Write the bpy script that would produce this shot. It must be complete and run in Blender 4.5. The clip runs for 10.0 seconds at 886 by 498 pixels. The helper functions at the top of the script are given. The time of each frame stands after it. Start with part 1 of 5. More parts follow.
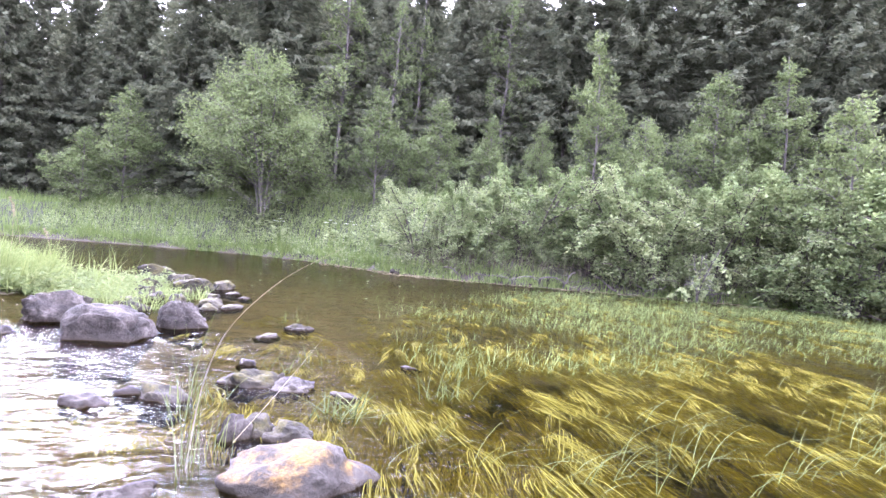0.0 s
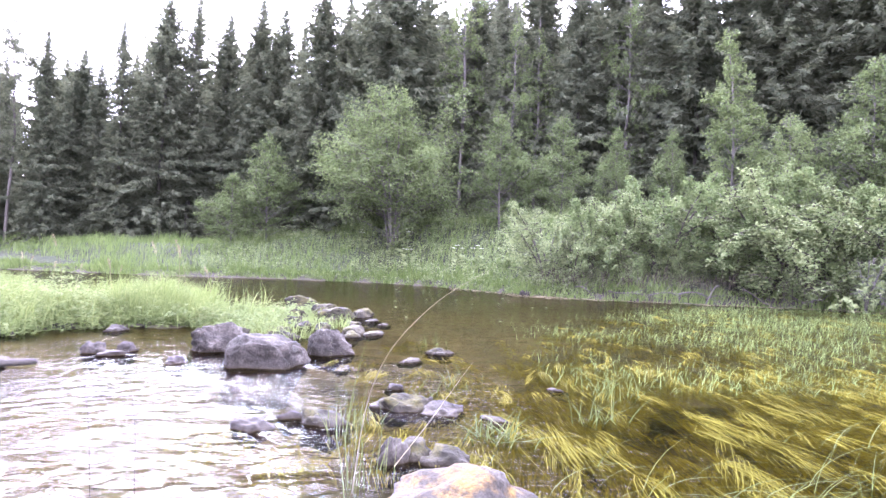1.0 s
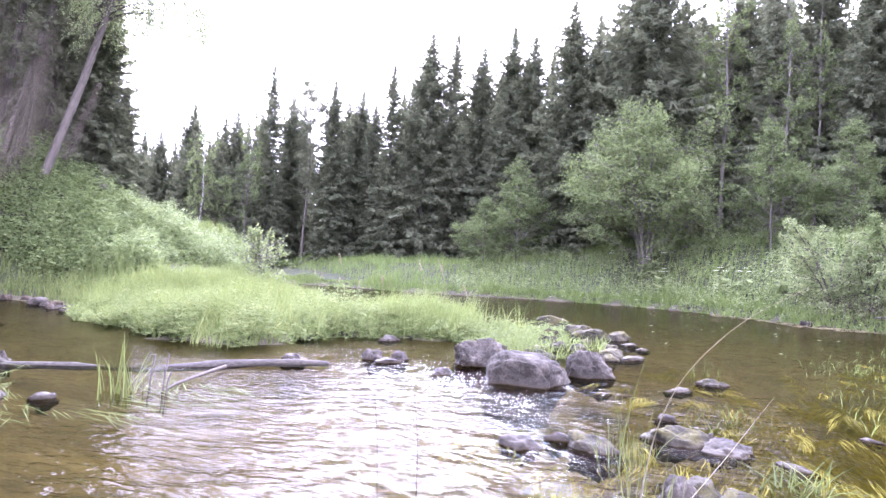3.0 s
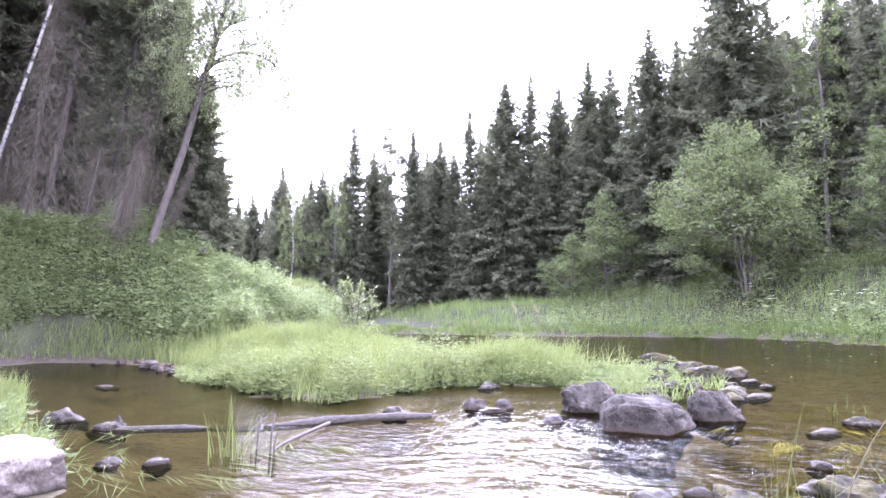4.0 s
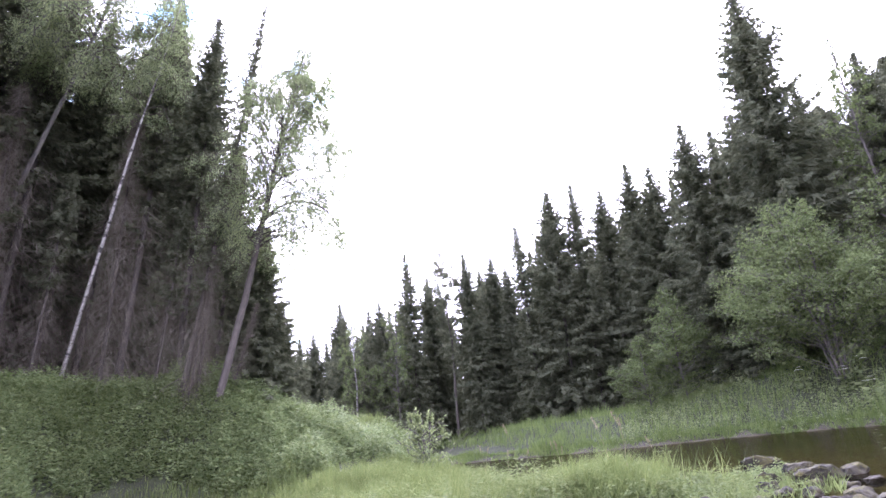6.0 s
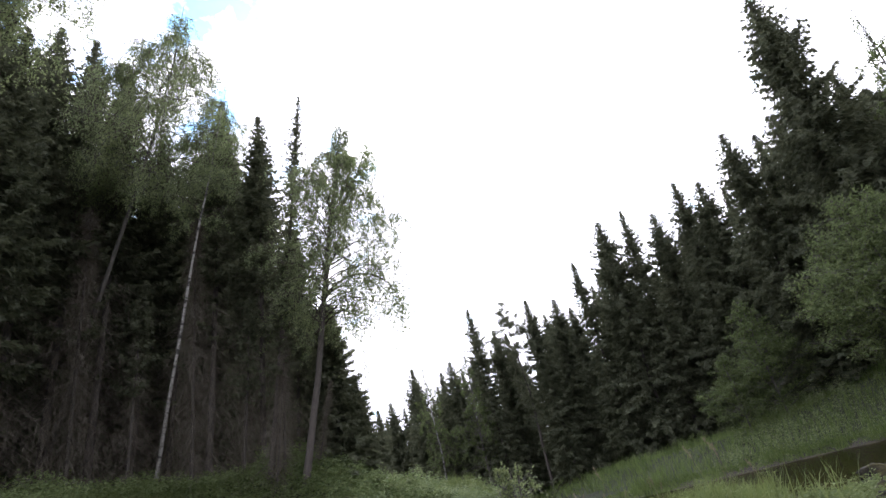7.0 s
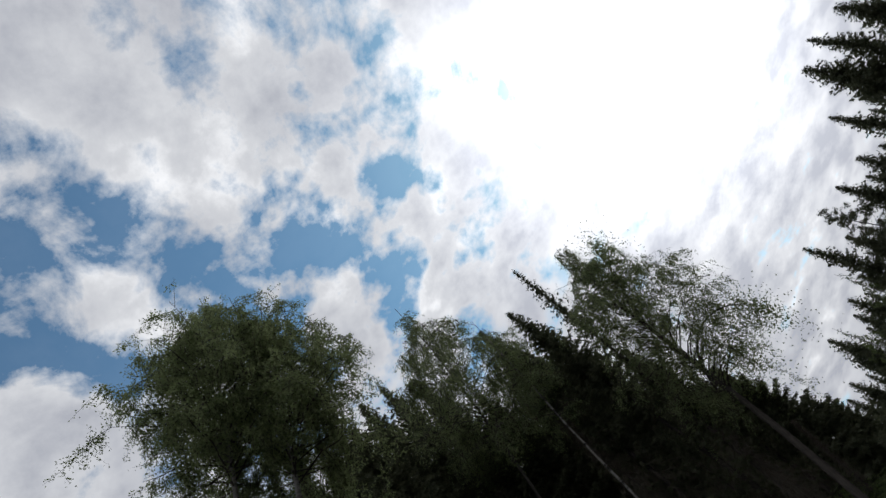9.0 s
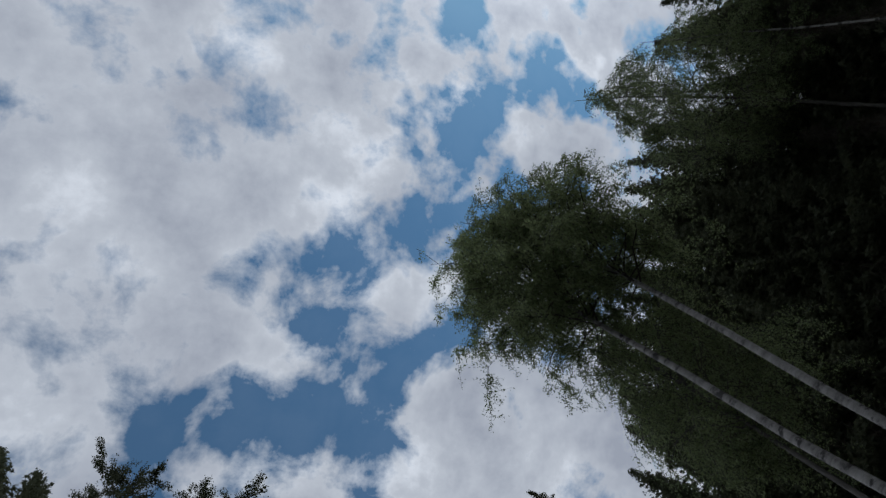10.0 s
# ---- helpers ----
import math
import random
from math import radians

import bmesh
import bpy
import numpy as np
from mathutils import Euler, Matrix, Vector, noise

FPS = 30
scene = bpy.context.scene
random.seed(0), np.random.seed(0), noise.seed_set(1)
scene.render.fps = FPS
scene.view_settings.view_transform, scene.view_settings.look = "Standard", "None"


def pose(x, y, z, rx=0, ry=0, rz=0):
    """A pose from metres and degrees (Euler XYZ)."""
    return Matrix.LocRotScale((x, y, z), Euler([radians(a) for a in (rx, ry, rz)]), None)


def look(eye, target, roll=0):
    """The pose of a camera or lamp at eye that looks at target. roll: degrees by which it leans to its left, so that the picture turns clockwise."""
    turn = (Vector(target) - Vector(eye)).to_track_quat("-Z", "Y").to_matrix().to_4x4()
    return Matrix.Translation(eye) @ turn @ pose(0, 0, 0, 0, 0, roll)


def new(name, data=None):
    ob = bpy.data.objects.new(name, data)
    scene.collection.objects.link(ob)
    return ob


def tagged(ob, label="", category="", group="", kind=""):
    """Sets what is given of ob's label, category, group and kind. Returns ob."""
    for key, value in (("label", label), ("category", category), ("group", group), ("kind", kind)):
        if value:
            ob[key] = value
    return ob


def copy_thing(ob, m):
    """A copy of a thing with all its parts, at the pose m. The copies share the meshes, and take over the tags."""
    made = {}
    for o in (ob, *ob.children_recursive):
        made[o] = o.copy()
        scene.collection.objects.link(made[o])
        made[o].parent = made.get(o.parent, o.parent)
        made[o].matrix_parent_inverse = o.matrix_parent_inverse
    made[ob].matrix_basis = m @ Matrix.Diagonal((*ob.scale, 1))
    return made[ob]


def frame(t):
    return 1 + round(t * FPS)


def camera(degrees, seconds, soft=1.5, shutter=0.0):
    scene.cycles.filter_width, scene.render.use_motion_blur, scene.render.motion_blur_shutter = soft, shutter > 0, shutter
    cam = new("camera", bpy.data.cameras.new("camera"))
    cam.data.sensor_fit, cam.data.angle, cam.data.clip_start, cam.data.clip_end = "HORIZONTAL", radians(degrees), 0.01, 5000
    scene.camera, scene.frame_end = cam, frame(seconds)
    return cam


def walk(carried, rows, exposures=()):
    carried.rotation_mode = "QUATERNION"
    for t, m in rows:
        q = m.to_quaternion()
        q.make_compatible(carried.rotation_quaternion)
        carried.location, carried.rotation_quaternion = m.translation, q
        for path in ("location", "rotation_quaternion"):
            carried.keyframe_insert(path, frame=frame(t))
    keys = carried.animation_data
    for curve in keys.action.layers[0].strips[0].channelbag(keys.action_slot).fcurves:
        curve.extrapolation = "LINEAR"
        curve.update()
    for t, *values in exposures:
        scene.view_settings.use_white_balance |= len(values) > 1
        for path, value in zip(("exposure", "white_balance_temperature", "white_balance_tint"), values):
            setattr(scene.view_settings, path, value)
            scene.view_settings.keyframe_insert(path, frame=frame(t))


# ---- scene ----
cam = camera(70.0, 10.0, soft=1.5)

# ---- the walk: a hand-held pan to the left and up, from a stony shore ----
PATH = [
    (0.0, pose(0.428, -0.267, 1.371, 89.52, -4.79, -10.97)),
    (0.5, pose(0.356, -0.173, 1.345, 90.09, -4.14, -5.19)),
    (1.0, pose(0.288, -0.168, 1.333, 90.96, -1.76, 0.27)),
    (1.5, pose(0.262, -0.123, 1.300, 91.32, -3.14, 5.69)),
    (2.0, pose(0.235, -0.071, 1.273, 91.40, -2.89, 11.43)),
    (2.5, pose(0.172, -0.084, 1.279, 91.47, -3.30, 17.08)),
    (4.0, pose(-0.193, 0.167, 1.286, 95.90, 0.72, 29.98)),
    (4.5, pose(-0.313, 0.163, 1.362, 100.31, 2.65, 30.69)),
    (5.0, pose(-0.321, 0.104, 1.393, 102.76, 3.17, 31.08)),
    (6.5, pose(-0.319, 0.263, 1.302, 110.41, 10.16, 40.11)),
    (7.0, pose(-0.190, 0.216, 1.270, 113.56, 13.76, 44.59)),
    (7.5, pose(-0.164, 0.177, 1.312, 115.84, 15.95, 50.08)),
    (8.0, pose(-0.134, 0.102, 1.450, 122.91, 22.44, 59.27)),
    (8.5, pose(-0.068, -0.062, 1.594, 138.00, 33.54, 77.48)),
    (9.0, pose(-0.057, -0.140, 1.690, 156.61, 40.60, 106.78)),
    (9.5, pose(-0.064, -0.018, 1.670, 174.44, 39.47, 141.67)),
    (10.0, pose(-0.015, -0.064, 1.602, -176.88, 30.22, 173.29)),
]
walk(cam, PATH, exposures=[(0.0, 3.75, 5650, 38), (2.5, 3.6, 5650, 38), (4.0, 3.5, 5650, 37), (5.0, 3.3, 5700, 36), (6.5, 1.95, 5900, 30), (7.0, 1.1, 6200, 18), (7.5, 0.55, 6300, 15), (8.5, -0.95, 6450, 10), (9.2, -1.05, 6250, 10), (10.0, -1.4, 5850, 9)])

# ---- world and sun ----
SUN_AZ, SUN_EL = radians(26), radians(35)
SUN = Vector((-math.sin(SUN_AZ) * math.cos(SUN_EL), math.cos(SUN_AZ) * math.cos(SUN_EL), math.sin(SUN_EL)))


def bearing(az, el):
    a, e = radians(az), radians(el)
    return Vector((-math.sin(a) * math.cos(e), math.cos(a) * math.cos(e), math.sin(e)))


class Nodes:
    """Short hand for building node trees."""

    def __init__(self, tree):
        self.tree = tree
        tree.nodes.clear()

    def feed(self, n, inputs):
        for k, v in inputs.items():
            sock = n.inputs[k]
            if isinstance(v, bpy.types.NodeSocket):
                self.tree.links.new(v, sock)
            else:
                sock.default_value = v
        return n

    def add(self, kind, inputs=None):
        return self.feed(self.tree.nodes.new(kind), inputs or {})

    def math(self, op, a, b=0.0, c=0.0, clamp=False):
        n = self.tree.nodes.new("ShaderNodeMath")
        n.operation, n.use_clamp = op, clamp
        return self.feed(n, {0: a, 1: b, 2: c}).outputs[0]

    def vec(self, op, a, b=(0, 0, 0)):
        n = self.tree.nodes.new("ShaderNodeVectorMath")
        n.operation = op
        return self.feed(n, {0: a, 1: b})

    def ramp(self, fac, stops, interpolation="LINEAR"):
        n = self.add("ShaderNodeValToRGB", {0: fac})
        r = n.color_ramp
        r.interpolation = interpolation
        while len(r.elements) < len(stops):
            r.elements.new(0.5)
        for e, (p, c) in zip(r.elements, stops):
            e.position = p
            e.color = (*c, 1) if len(c) == 3 else c
        return n.outputs[0]

    def mix(self, fac, a, b, blend="MIX"):
        n = self.tree.nodes.new("ShaderNodeMix")
        n.data_type, n.blend_type = "RGBA", blend
        return self.feed(n, {0: fac, 6: a, 7: b}).outputs[2]

    def noise(self, vector, scale, detail=4.0, rough=0.55, distortion=0.0):
        return self.add("ShaderNodeTexNoise", {"Vector": vector, "Scale": scale, "Detail": detail, "Roughness": rough, "Distortion": distortion}).outputs[0]


def grey(v):
    return (v, v, v)


def build_world():
    world = bpy.data.worlds.new("sky")
    scene.world = world
    world.use_nodes = True
    n = Nodes(world.node_tree)
    way = n.add("ShaderNodeTexCoord").outputs["Generated"]
    sky = n.add("ShaderNodeTexSky")
    sky.sky_type, sky.sun_disc = "NISHITA", False
    sky.sun_elevation, sky.sun_rotation = SUN_EL, -SUN_AZ
    sky.air_density, sky.dust_density, sky.ozone_density = 1.0, 0.6, 1.5
    n.tree.links.new(way, sky.inputs[0])
    blue = n.vec("MULTIPLY", sky.outputs[0], (0.104, 0.174, 0.184)).outputs[0]
    # the cloud deck: bearings projected on a flat layer
    xyz = n.add("ShaderNodeSeparateXYZ", {0: way})
    up = n.math("ADD", n.math("MAXIMUM", xyz.outputs[2], 0.0), 0.16)
    flat = n.add("ShaderNodeCombineXYZ", {0: n.math("DIVIDE", xyz.outputs[0], up), 1: n.math("DIVIDE", xyz.outputs[1], up), 2: 0.37}).outputs[0]
    big = n.noise(flat, 2.1, 2.0, 0.5)
    fine = n.noise(flat, 8.5, 12.0, 0.6, 0.15)
    cover = n.math("ADD", n.math("MULTIPLY", big, 0.40), n.math("MULTIPLY", fine, 1.24))
    cover = n.math("ADD", cover, 0.03)
    cover = n.math("ADD", cover, n.add("ShaderNodeMapRange", {0: xyz.outputs[2], 1: 0.72, 2: 0.42, 3: 0.0, 4: 0.16}).outputs[0])
    # where the deck is open or closed
    for az, el, size, push in GAPS:
        d = n.vec("DOT_PRODUCT", way, tuple(bearing(az, el))).outputs["Value"]
        lobe = n.add("ShaderNodeMapRange", {0: d, 1: math.cos(radians(size)), 2: 1.0, 3: 0.0, 4: push}).outputs[0]
        cover = n.math("ADD", cover, lobe)
    # a field of small puffs between the large cloud and the glare
    d = n.vec("DOT_PRODUCT", way, tuple(bearing(54, 52))).outputs["Value"]
    near = n.add("ShaderNodeMapRange", {0: d, 1: math.cos(radians(22)), 2: math.cos(radians(9)), 3: 0.0, 4: 1.0}).outputs[0]
    puffs = n.math("SUBTRACT", n.noise(flat, 15.0, 5.0, 0.5, 0.1), 0.5)
    cover = n.math("ADD", cover, n.math("MULTIPLY", near, n.math("MULTIPLY", puffs, 0.9)))
    d = n.vec("DOT_PRODUCT", way, tuple(bearing(112, 68))).outputs["Value"]
    near = n.add("ShaderNodeMapRange", {0: d, 1: math.cos(radians(20)), 2: math.cos(radians(8)), 3: 0.0, 4: 1.0}).outputs[0]
    wisps = n.math("SUBTRACT", n.noise(flat, 9.0, 9.0, 0.6, 0.3), 0.46)
    cover = n.math("ADD", cover, n.math("MULTIPLY", near, n.math("MULTIPLY", wisps, 0.7)))
    mask = n.ramp(cover, [(0.66, grey(0.05)), (0.755, grey(0.48)), (0.86, grey(1))])
    shade = n.ramp(n.math("ADD", n.math("MULTIPLY", n.noise(flat, 5.2, 7.0, 0.6), 0.65), n.math("MULTIPLY", cover, 0.34)),
                   [(0.49, (1.55, 1.55, 1.56)), (0.59, (1.08, 1.09, 1.12)), (0.76, (0.70, 0.72, 0.79))])
    d = n.math("MAXIMUM", n.vec("DOT_PRODUCT", way, tuple(SUN)).outputs["Value"], 0.0)
    glow = n.math("ADD", n.math("MULTIPLY", n.math("POWER", d, 30.0), 1.5), n.math("MULTIPLY", n.math("POWER", d, 110.0), 4.5))
    bright = n.math("ADD", glow, 1.0)
    lit = n.vec("MULTIPLY", shade, n.add("ShaderNodeCombineXYZ", {0: bright, 1: bright, 2: bright}).outputs[0])
    thin = n.math("MAXIMUM", mask, n.math("MULTIPLY", n.math("POWER", d, 150.0), 0.9), clamp=True)
    colour = n.mix(thin, blue, lit.outputs[0])
    back = n.add("ShaderNodeBackground", {0: colour, 1: 1.25})
    out = n.add("ShaderNodeOutputWorld")
    n.tree.links.new(back.outputs[0], out.inputs[0])


# bearing, elevation, half width, push: openings in the cloud and closed parts of it
GAPS = [(16, 33.5, 7, -0.6), (45, 53, 7, -0.10), (52, 53, 5, -0.08), (61, 52, 5, -0.08), (65, 55, 6, -0.06), (72, 63, 7, -0.11), (55, 67, 5, -0.09), (30, 76.5, 6, -0.10), (88, 65, 8, -0.13), (97, 60, 7, -0.13),
        (73, 57, 5, -0.07), (68, 45, 6, -0.08), (53, 45, 5, -0.06), (118, 75, 12, -0.16), (115, 65, 8, -0.12), (140, 73, 7, -0.10), (103, 62, 6, -0.08),
        (46, 63, 8, 0.07), (63, 76, 11, 0.08), (108, 53.5, 10, 0.17), (150, 79, 7, 0.10), (91, 61, 4, 0.07), (28, 53, 12, 0.06), (10, 76, 14, 0.09), (82, 71, 6, 0.04)]
build_world()
sun = new("sun", bpy.data.lights.new("sun", "SUN"))
sun.data.energy, sun.data.angle, sun.data.color = 0.55, radians(20.0), (1.0, 0.95, 0.87)
sun.matrix_world = look(SUN * 100, (0, 0, 0))

# ---- materials ----


def surface(name):
    m = bpy.data.materials.new(name)
    m.use_nodes = True
    return m, Nodes(m.node_tree)


def finish(n, shader):
    out = n.add("ShaderNodeOutputMaterial")
    n.tree.links.new(shader, out.inputs[0])


def place_of(n):
    return n.add("ShaderNodeNewGeometry").outputs["Position"]


def local_of(n):
    return n.add("ShaderNodeTexCoord").outputs["Object"]


def foliage(name, dark, mid, light, glow=0.45, rough=0.5, gloss=0.3):
    """Leaves or blades: each one a little different, light shining through them."""
    m, n = surface(name)
    geo = n.add("ShaderNodeNewGeometry")
    each = geo.outputs["Random Per Island"]
    tree = n.add("ShaderNodeObjectInfo").outputs["Random"]
    patch = n.noise(geo.outputs["Position"], 0.9, 3.0)
    f = n.math("ADD", n.math("MULTIPLY", each, 0.55), n.math("ADD", n.math("MULTIPLY", patch, 0.5), n.math("MULTIPLY", tree, 0.16)))
    c = n.ramp(f, [(0.22, dark), (0.58, mid), (0.95, light)])
    p = n.add("ShaderNodeBsdfPrincipled", {"Base Color": c, "Roughness": rough, "Specular IOR Level": gloss})
    t = n.add("ShaderNodeBsdfTranslucent", {"Color": n.mix(0.5, c, (light[0] * 1.25, light[1] * 1.25, light[2], 1))})
    s = n.add("ShaderNodeMixShader", {0: glow, 1: p.outputs[0], 2: t.outputs[0]})
    finish(n, s.outputs[0])
    return m


def bark(name, c1, c2, scale=(6, 6, 1.2), bump=0.5):
    m, n = surface(name)
    v = n.vec("MULTIPLY", local_of(n), scale).outputs[0]
    a = n.noise(v, 3.0, 8.0, 0.65)
    c = n.ramp(a, [(0.3, c1), (0.7, c2)])
    h = n.add("ShaderNodeBump", {"Strength": bump, "Distance": 0.03, "Height": a})
    p = n.add("ShaderNodeBsdfPrincipled", {"Base Color": c, "Roughness": 0.85, "Normal": h.outputs[0]})
    finish(n, p.outputs[0])
    return m


def birch_bark():
    m, n = surface("birch_bark")
    v = local_of(n)
    bands = n.noise(n.vec("MULTIPLY", v, (1.5, 1.5, 5.0)).outputs[0], 1.3, 8.0, 0.75)
    scars = n.noise(n.vec("MULTIPLY", v, (1.0, 1.0, 2.2)).outputs[0], 2.1, 4.0, 0.6)
    c = n.ramp(bands, [(0.34, (0.035, 0.031, 0.029)), (0.47, (0.20, 0.188, 0.175)), (0.78, (0.40, 0.385, 0.36))])
    c = n.mix(n.ramp(scars, [(0.56, grey(0)), (0.62, grey(1))]), c, (0.03, 0.027, 0.025, 1))
    p = n.add("ShaderNodeBsdfPrincipled", {"Base Color": c, "Roughness": 0.7})
    finish(n, p.outputs[0])
    return m


def rock_material(name, base, dark, tint, lichen=0.0, moss=0.0):
    """River granite: mottled, wet near the water, with lichen and moss where it has any."""
    m, n = surface(name)
    v = place_of(n)
    a = n.noise(v, 3.2, 8.0, 0.62)
    g = n.noise(v, 38.0, 4.0, 0.7)
    c = n.ramp(a, [(0.36, dark), (0.50, base), (0.66, tint)])
    c = n.mix(0.6, c, n.ramp(g, [(0.36, grey(0.12)), (0.64, grey(0.72))]), "OVERLAY")
    c = n.mix(n.math("MULTIPLY", n.ramp(n.noise(v, 1.7, 6.0, 0.7, 0.4), [(0.44, grey(0)), (0.60, grey(1))]), 0.55), c, (dark[0] * 0.8, dark[1] * 0.75, dark[2] * 0.7, 1))
    z = n.add("ShaderNodeSeparateXYZ", {0: v}).outputs[2]
    up = n.add("ShaderNodeSeparateXYZ", {0: n.add("ShaderNodeNewGeometry").outputs["Normal"]}).outputs[2]
    if lichen:
        k = n.noise(v, 3.4, 10.0, 0.72)
        k = n.math("MULTIPLY", n.ramp(k, [(0.50 - lichen * 0.2, grey(0)), (0.62 - lichen * 0.2, grey(1))]), n.ramp(up, [(0.35, grey(0)), (0.8, grey(1))]))
        c = n.mix(k, c, n.ramp(g, [(0.3, (0.09, 0.052, 0.014)), (0.7, (0.18, 0.112, 0.032))]))
    if moss:
        k = n.noise(v, 4.5, 6.0, 0.65)
        k = n.math("MULTIPLY", n.ramp(k, [(0.62 - moss * 0.3, grey(0)), (0.70 - moss * 0.3, grey(1))]), n.ramp(up, [(0.1, grey(0)), (0.6, grey(1))]))
        c = n.mix(k, c, n.ramp(g, [(0.3, (0.022, 0.024, 0.008)), (0.7, (0.075, 0.064, 0.02))]))
    deep = n.ramp(z, [(0.0, grey(1)), (0.03, grey(0))])
    c = n.mix(deep, c, (0.035, 0.026, 0.012, 1))
    wet = n.ramp(n.math("ADD", z, n.math("MULTIPLY", a, 0.06)), [(0.05, grey(1)), (0.11, grey(0))])
    c = n.mix(wet, c, n.mix(0.65, c, (0.02, 0.016, 0.012, 1)))
    rough = n.math("MAXIMUM", n.math("SUBTRACT", 0.8, n.math("MULTIPLY", wet, 0.2)), n.math("MULTIPLY", deep, 0.9))
    h = n.add("ShaderNodeBump", {"Strength": 1.0, "Distance": 0.05, "Height": n.math("ADD", a, n.math("MULTIPLY", g, 0.25))})
    p = n.add("ShaderNodeBsdfPrincipled", {"Base Color": c, "Roughness": rough, "Specular IOR Level": 0.2, "Normal": h.outputs[0]})
    finish(n, p.outputs[0])
    return m


def ground_material():
    m, n = surface("river_ground")
    v = place_of(n)
    z = n.add("ShaderNodeSeparateXYZ", {0: v}).outputs[2]
    a = n.noise(v, 1.1, 7.0, 0.6)
    b = n.noise(v, 9.0, 6.0, 0.65)
    stones = n.add("ShaderNodeTexVoronoi", {"Vector": v, "Scale": 5.0}).outputs["Distance"]
    bed = n.ramp(n.math("ADD", n.math("MULTIPLY", a, 0.6), n.math("MULTIPLY", b, 0.4)), [(0.35, (0.024, 0.021, 0.009)), (0.55, (0.062, 0.053, 0.021)), (0.70, (0.11, 0.096, 0.044))])
    mud = n.ramp(b, [(0.35, (0.020, 0.015, 0.011)), (0.65, (0.055, 0.044, 0.034))])
    soil = n.ramp(n.math("ADD", n.math("MULTIPLY", a, 0.5), n.math("MULTIPLY", b, 0.5)), [(0.38, (0.014, 0.015, 0.007)), (0.52, (0.026, 0.032, 0.012)), (0.66, (0.048, 0.056, 0.020))])
    zz = n.math("ADD", z, n.math("MULTIPLY", n.math("SUBTRACT", b, 0.5), 0.12))
    c = n.mix(n.ramp(zz, [(0.0, grey(0)), (0.06, grey(1))]), bed, mud)
    c = n.mix(n.ramp(zz, [(0.16, grey(0)), (0.34, grey(1))]), c, soil)
    h = n.add("ShaderNodeBump", {"Strength": 0.8, "Distance": 0.05, "Height": n.math("ADD", b, n.math("MULTIPLY", stones, 0.5))})
    p = n.add("ShaderNodeBsdfPrincipled", {"Base Color": c, "Roughness": 0.9, "Normal": h.outputs[0]})
    finish(n, p.outputs[0])
    return m


def water_material():
    """Clear peat-brown water: ripples stretched along the current, mirror gloss by angle."""
    m, n = surface("river_water")
    v = place_of(n)
    flow = n.add("ShaderNodeMapping", {"Vector": v, "Rotation": (0, 0, radians(-62)), "Scale": (0.5, 1.3, 1.0)}).outputs[0]
    chop = n.noise(flow, 10.0, 2.0, 0.55, 0.8)
    # the riffle below the boulders is choppy, the pool and the bay are calm
    xyz = n.add("ShaderNodeSeparateXYZ", {0: v})
    rapid = n.math("MULTIPLY", n.add("ShaderNodeMapRange", {0: xyz.outputs[1], 1: 8.5, 2: 6.0}).outputs[0], n.add("ShaderNodeMapRange", {0: xyz.outputs[0], 1: -5.4, 2: -3.6}).outputs[0])
    rapid = n.math("MULTIPLY", rapid, n.add("ShaderNodeMapRange", {0: xyz.outputs[0], 1: 1.3, 2: 0.2}).outputs[0])
    rapid = n.math("MULTIPLY", rapid, n.ramp(n.noise(v, 0.9, 3.0), [(0.38, grey(0.2)), (0.6, grey(1))]))
    b = n.add("ShaderNodeBump", {"Strength": n.math("ADD", 0.30, n.math("MULTIPLY", rapid, 0.60)), "Distance": 0.036, "Height": chop}).outputs[0]
    clear = n.add("ShaderNodeBsdfTransparent", {"Color": (0.60, 0.54, 0.33, 1)})
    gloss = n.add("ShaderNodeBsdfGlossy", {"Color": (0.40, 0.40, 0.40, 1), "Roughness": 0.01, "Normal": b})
    f = n.add("ShaderNodeFresnel", {"IOR": 1.33, "Normal": b}).outputs[0]
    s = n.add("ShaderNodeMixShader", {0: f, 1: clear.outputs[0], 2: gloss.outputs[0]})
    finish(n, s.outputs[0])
    return m


MAT_GROUND, MAT_WATER = ground_material(), water_material()
MAT_NEEDLE = foliage("spruce_needles", (0.042, 0.049, 0.032), (0.082, 0.091, 0.060), (0.138, 0.148, 0.098), 0.38, 0.9, 0.06)
MAT_DEAD = foliage("dead_twigs", (0.050, 0.043, 0.033), (0.102, 0.089, 0.070), (0.172, 0.155, 0.128), 0.15, 0.9, 0.1)
MAT_BIRCH = foliage("birch_leaves", (0.082, 0.108, 0.052), (0.168, 0.210, 0.104), (0.27, 0.315, 0.170), 0.6, 0.6, 0.15)
MAT_ALDER = foliage("alder_leaves", (0.044, 0.062, 0.026), (0.092, 0.122, 0.050), (0.165, 0.200, 0.088), 0.48, 0.7, 0.2)
MAT_WILLOW = foliage("willow_leaves", (0.074, 0.100, 0.046), (0.160, 0.200, 0.094), (0.265, 0.305, 0.158), 0.45, 0.8, 0.08)
MAT_GRASS = foliage("bank_grass", (0.060, 0.096, 0.032), (0.126, 0.180, 0.060), (0.20, 0.25, 0.094), 0.48, 0.65, 0.2)
MAT_LUSH = foliage("lush_grass", (0.050, 0.075, 0.024), (0.108, 0.142, 0.050), (0.182, 0.215, 0.084), 0.42, 0.75, 0.2)
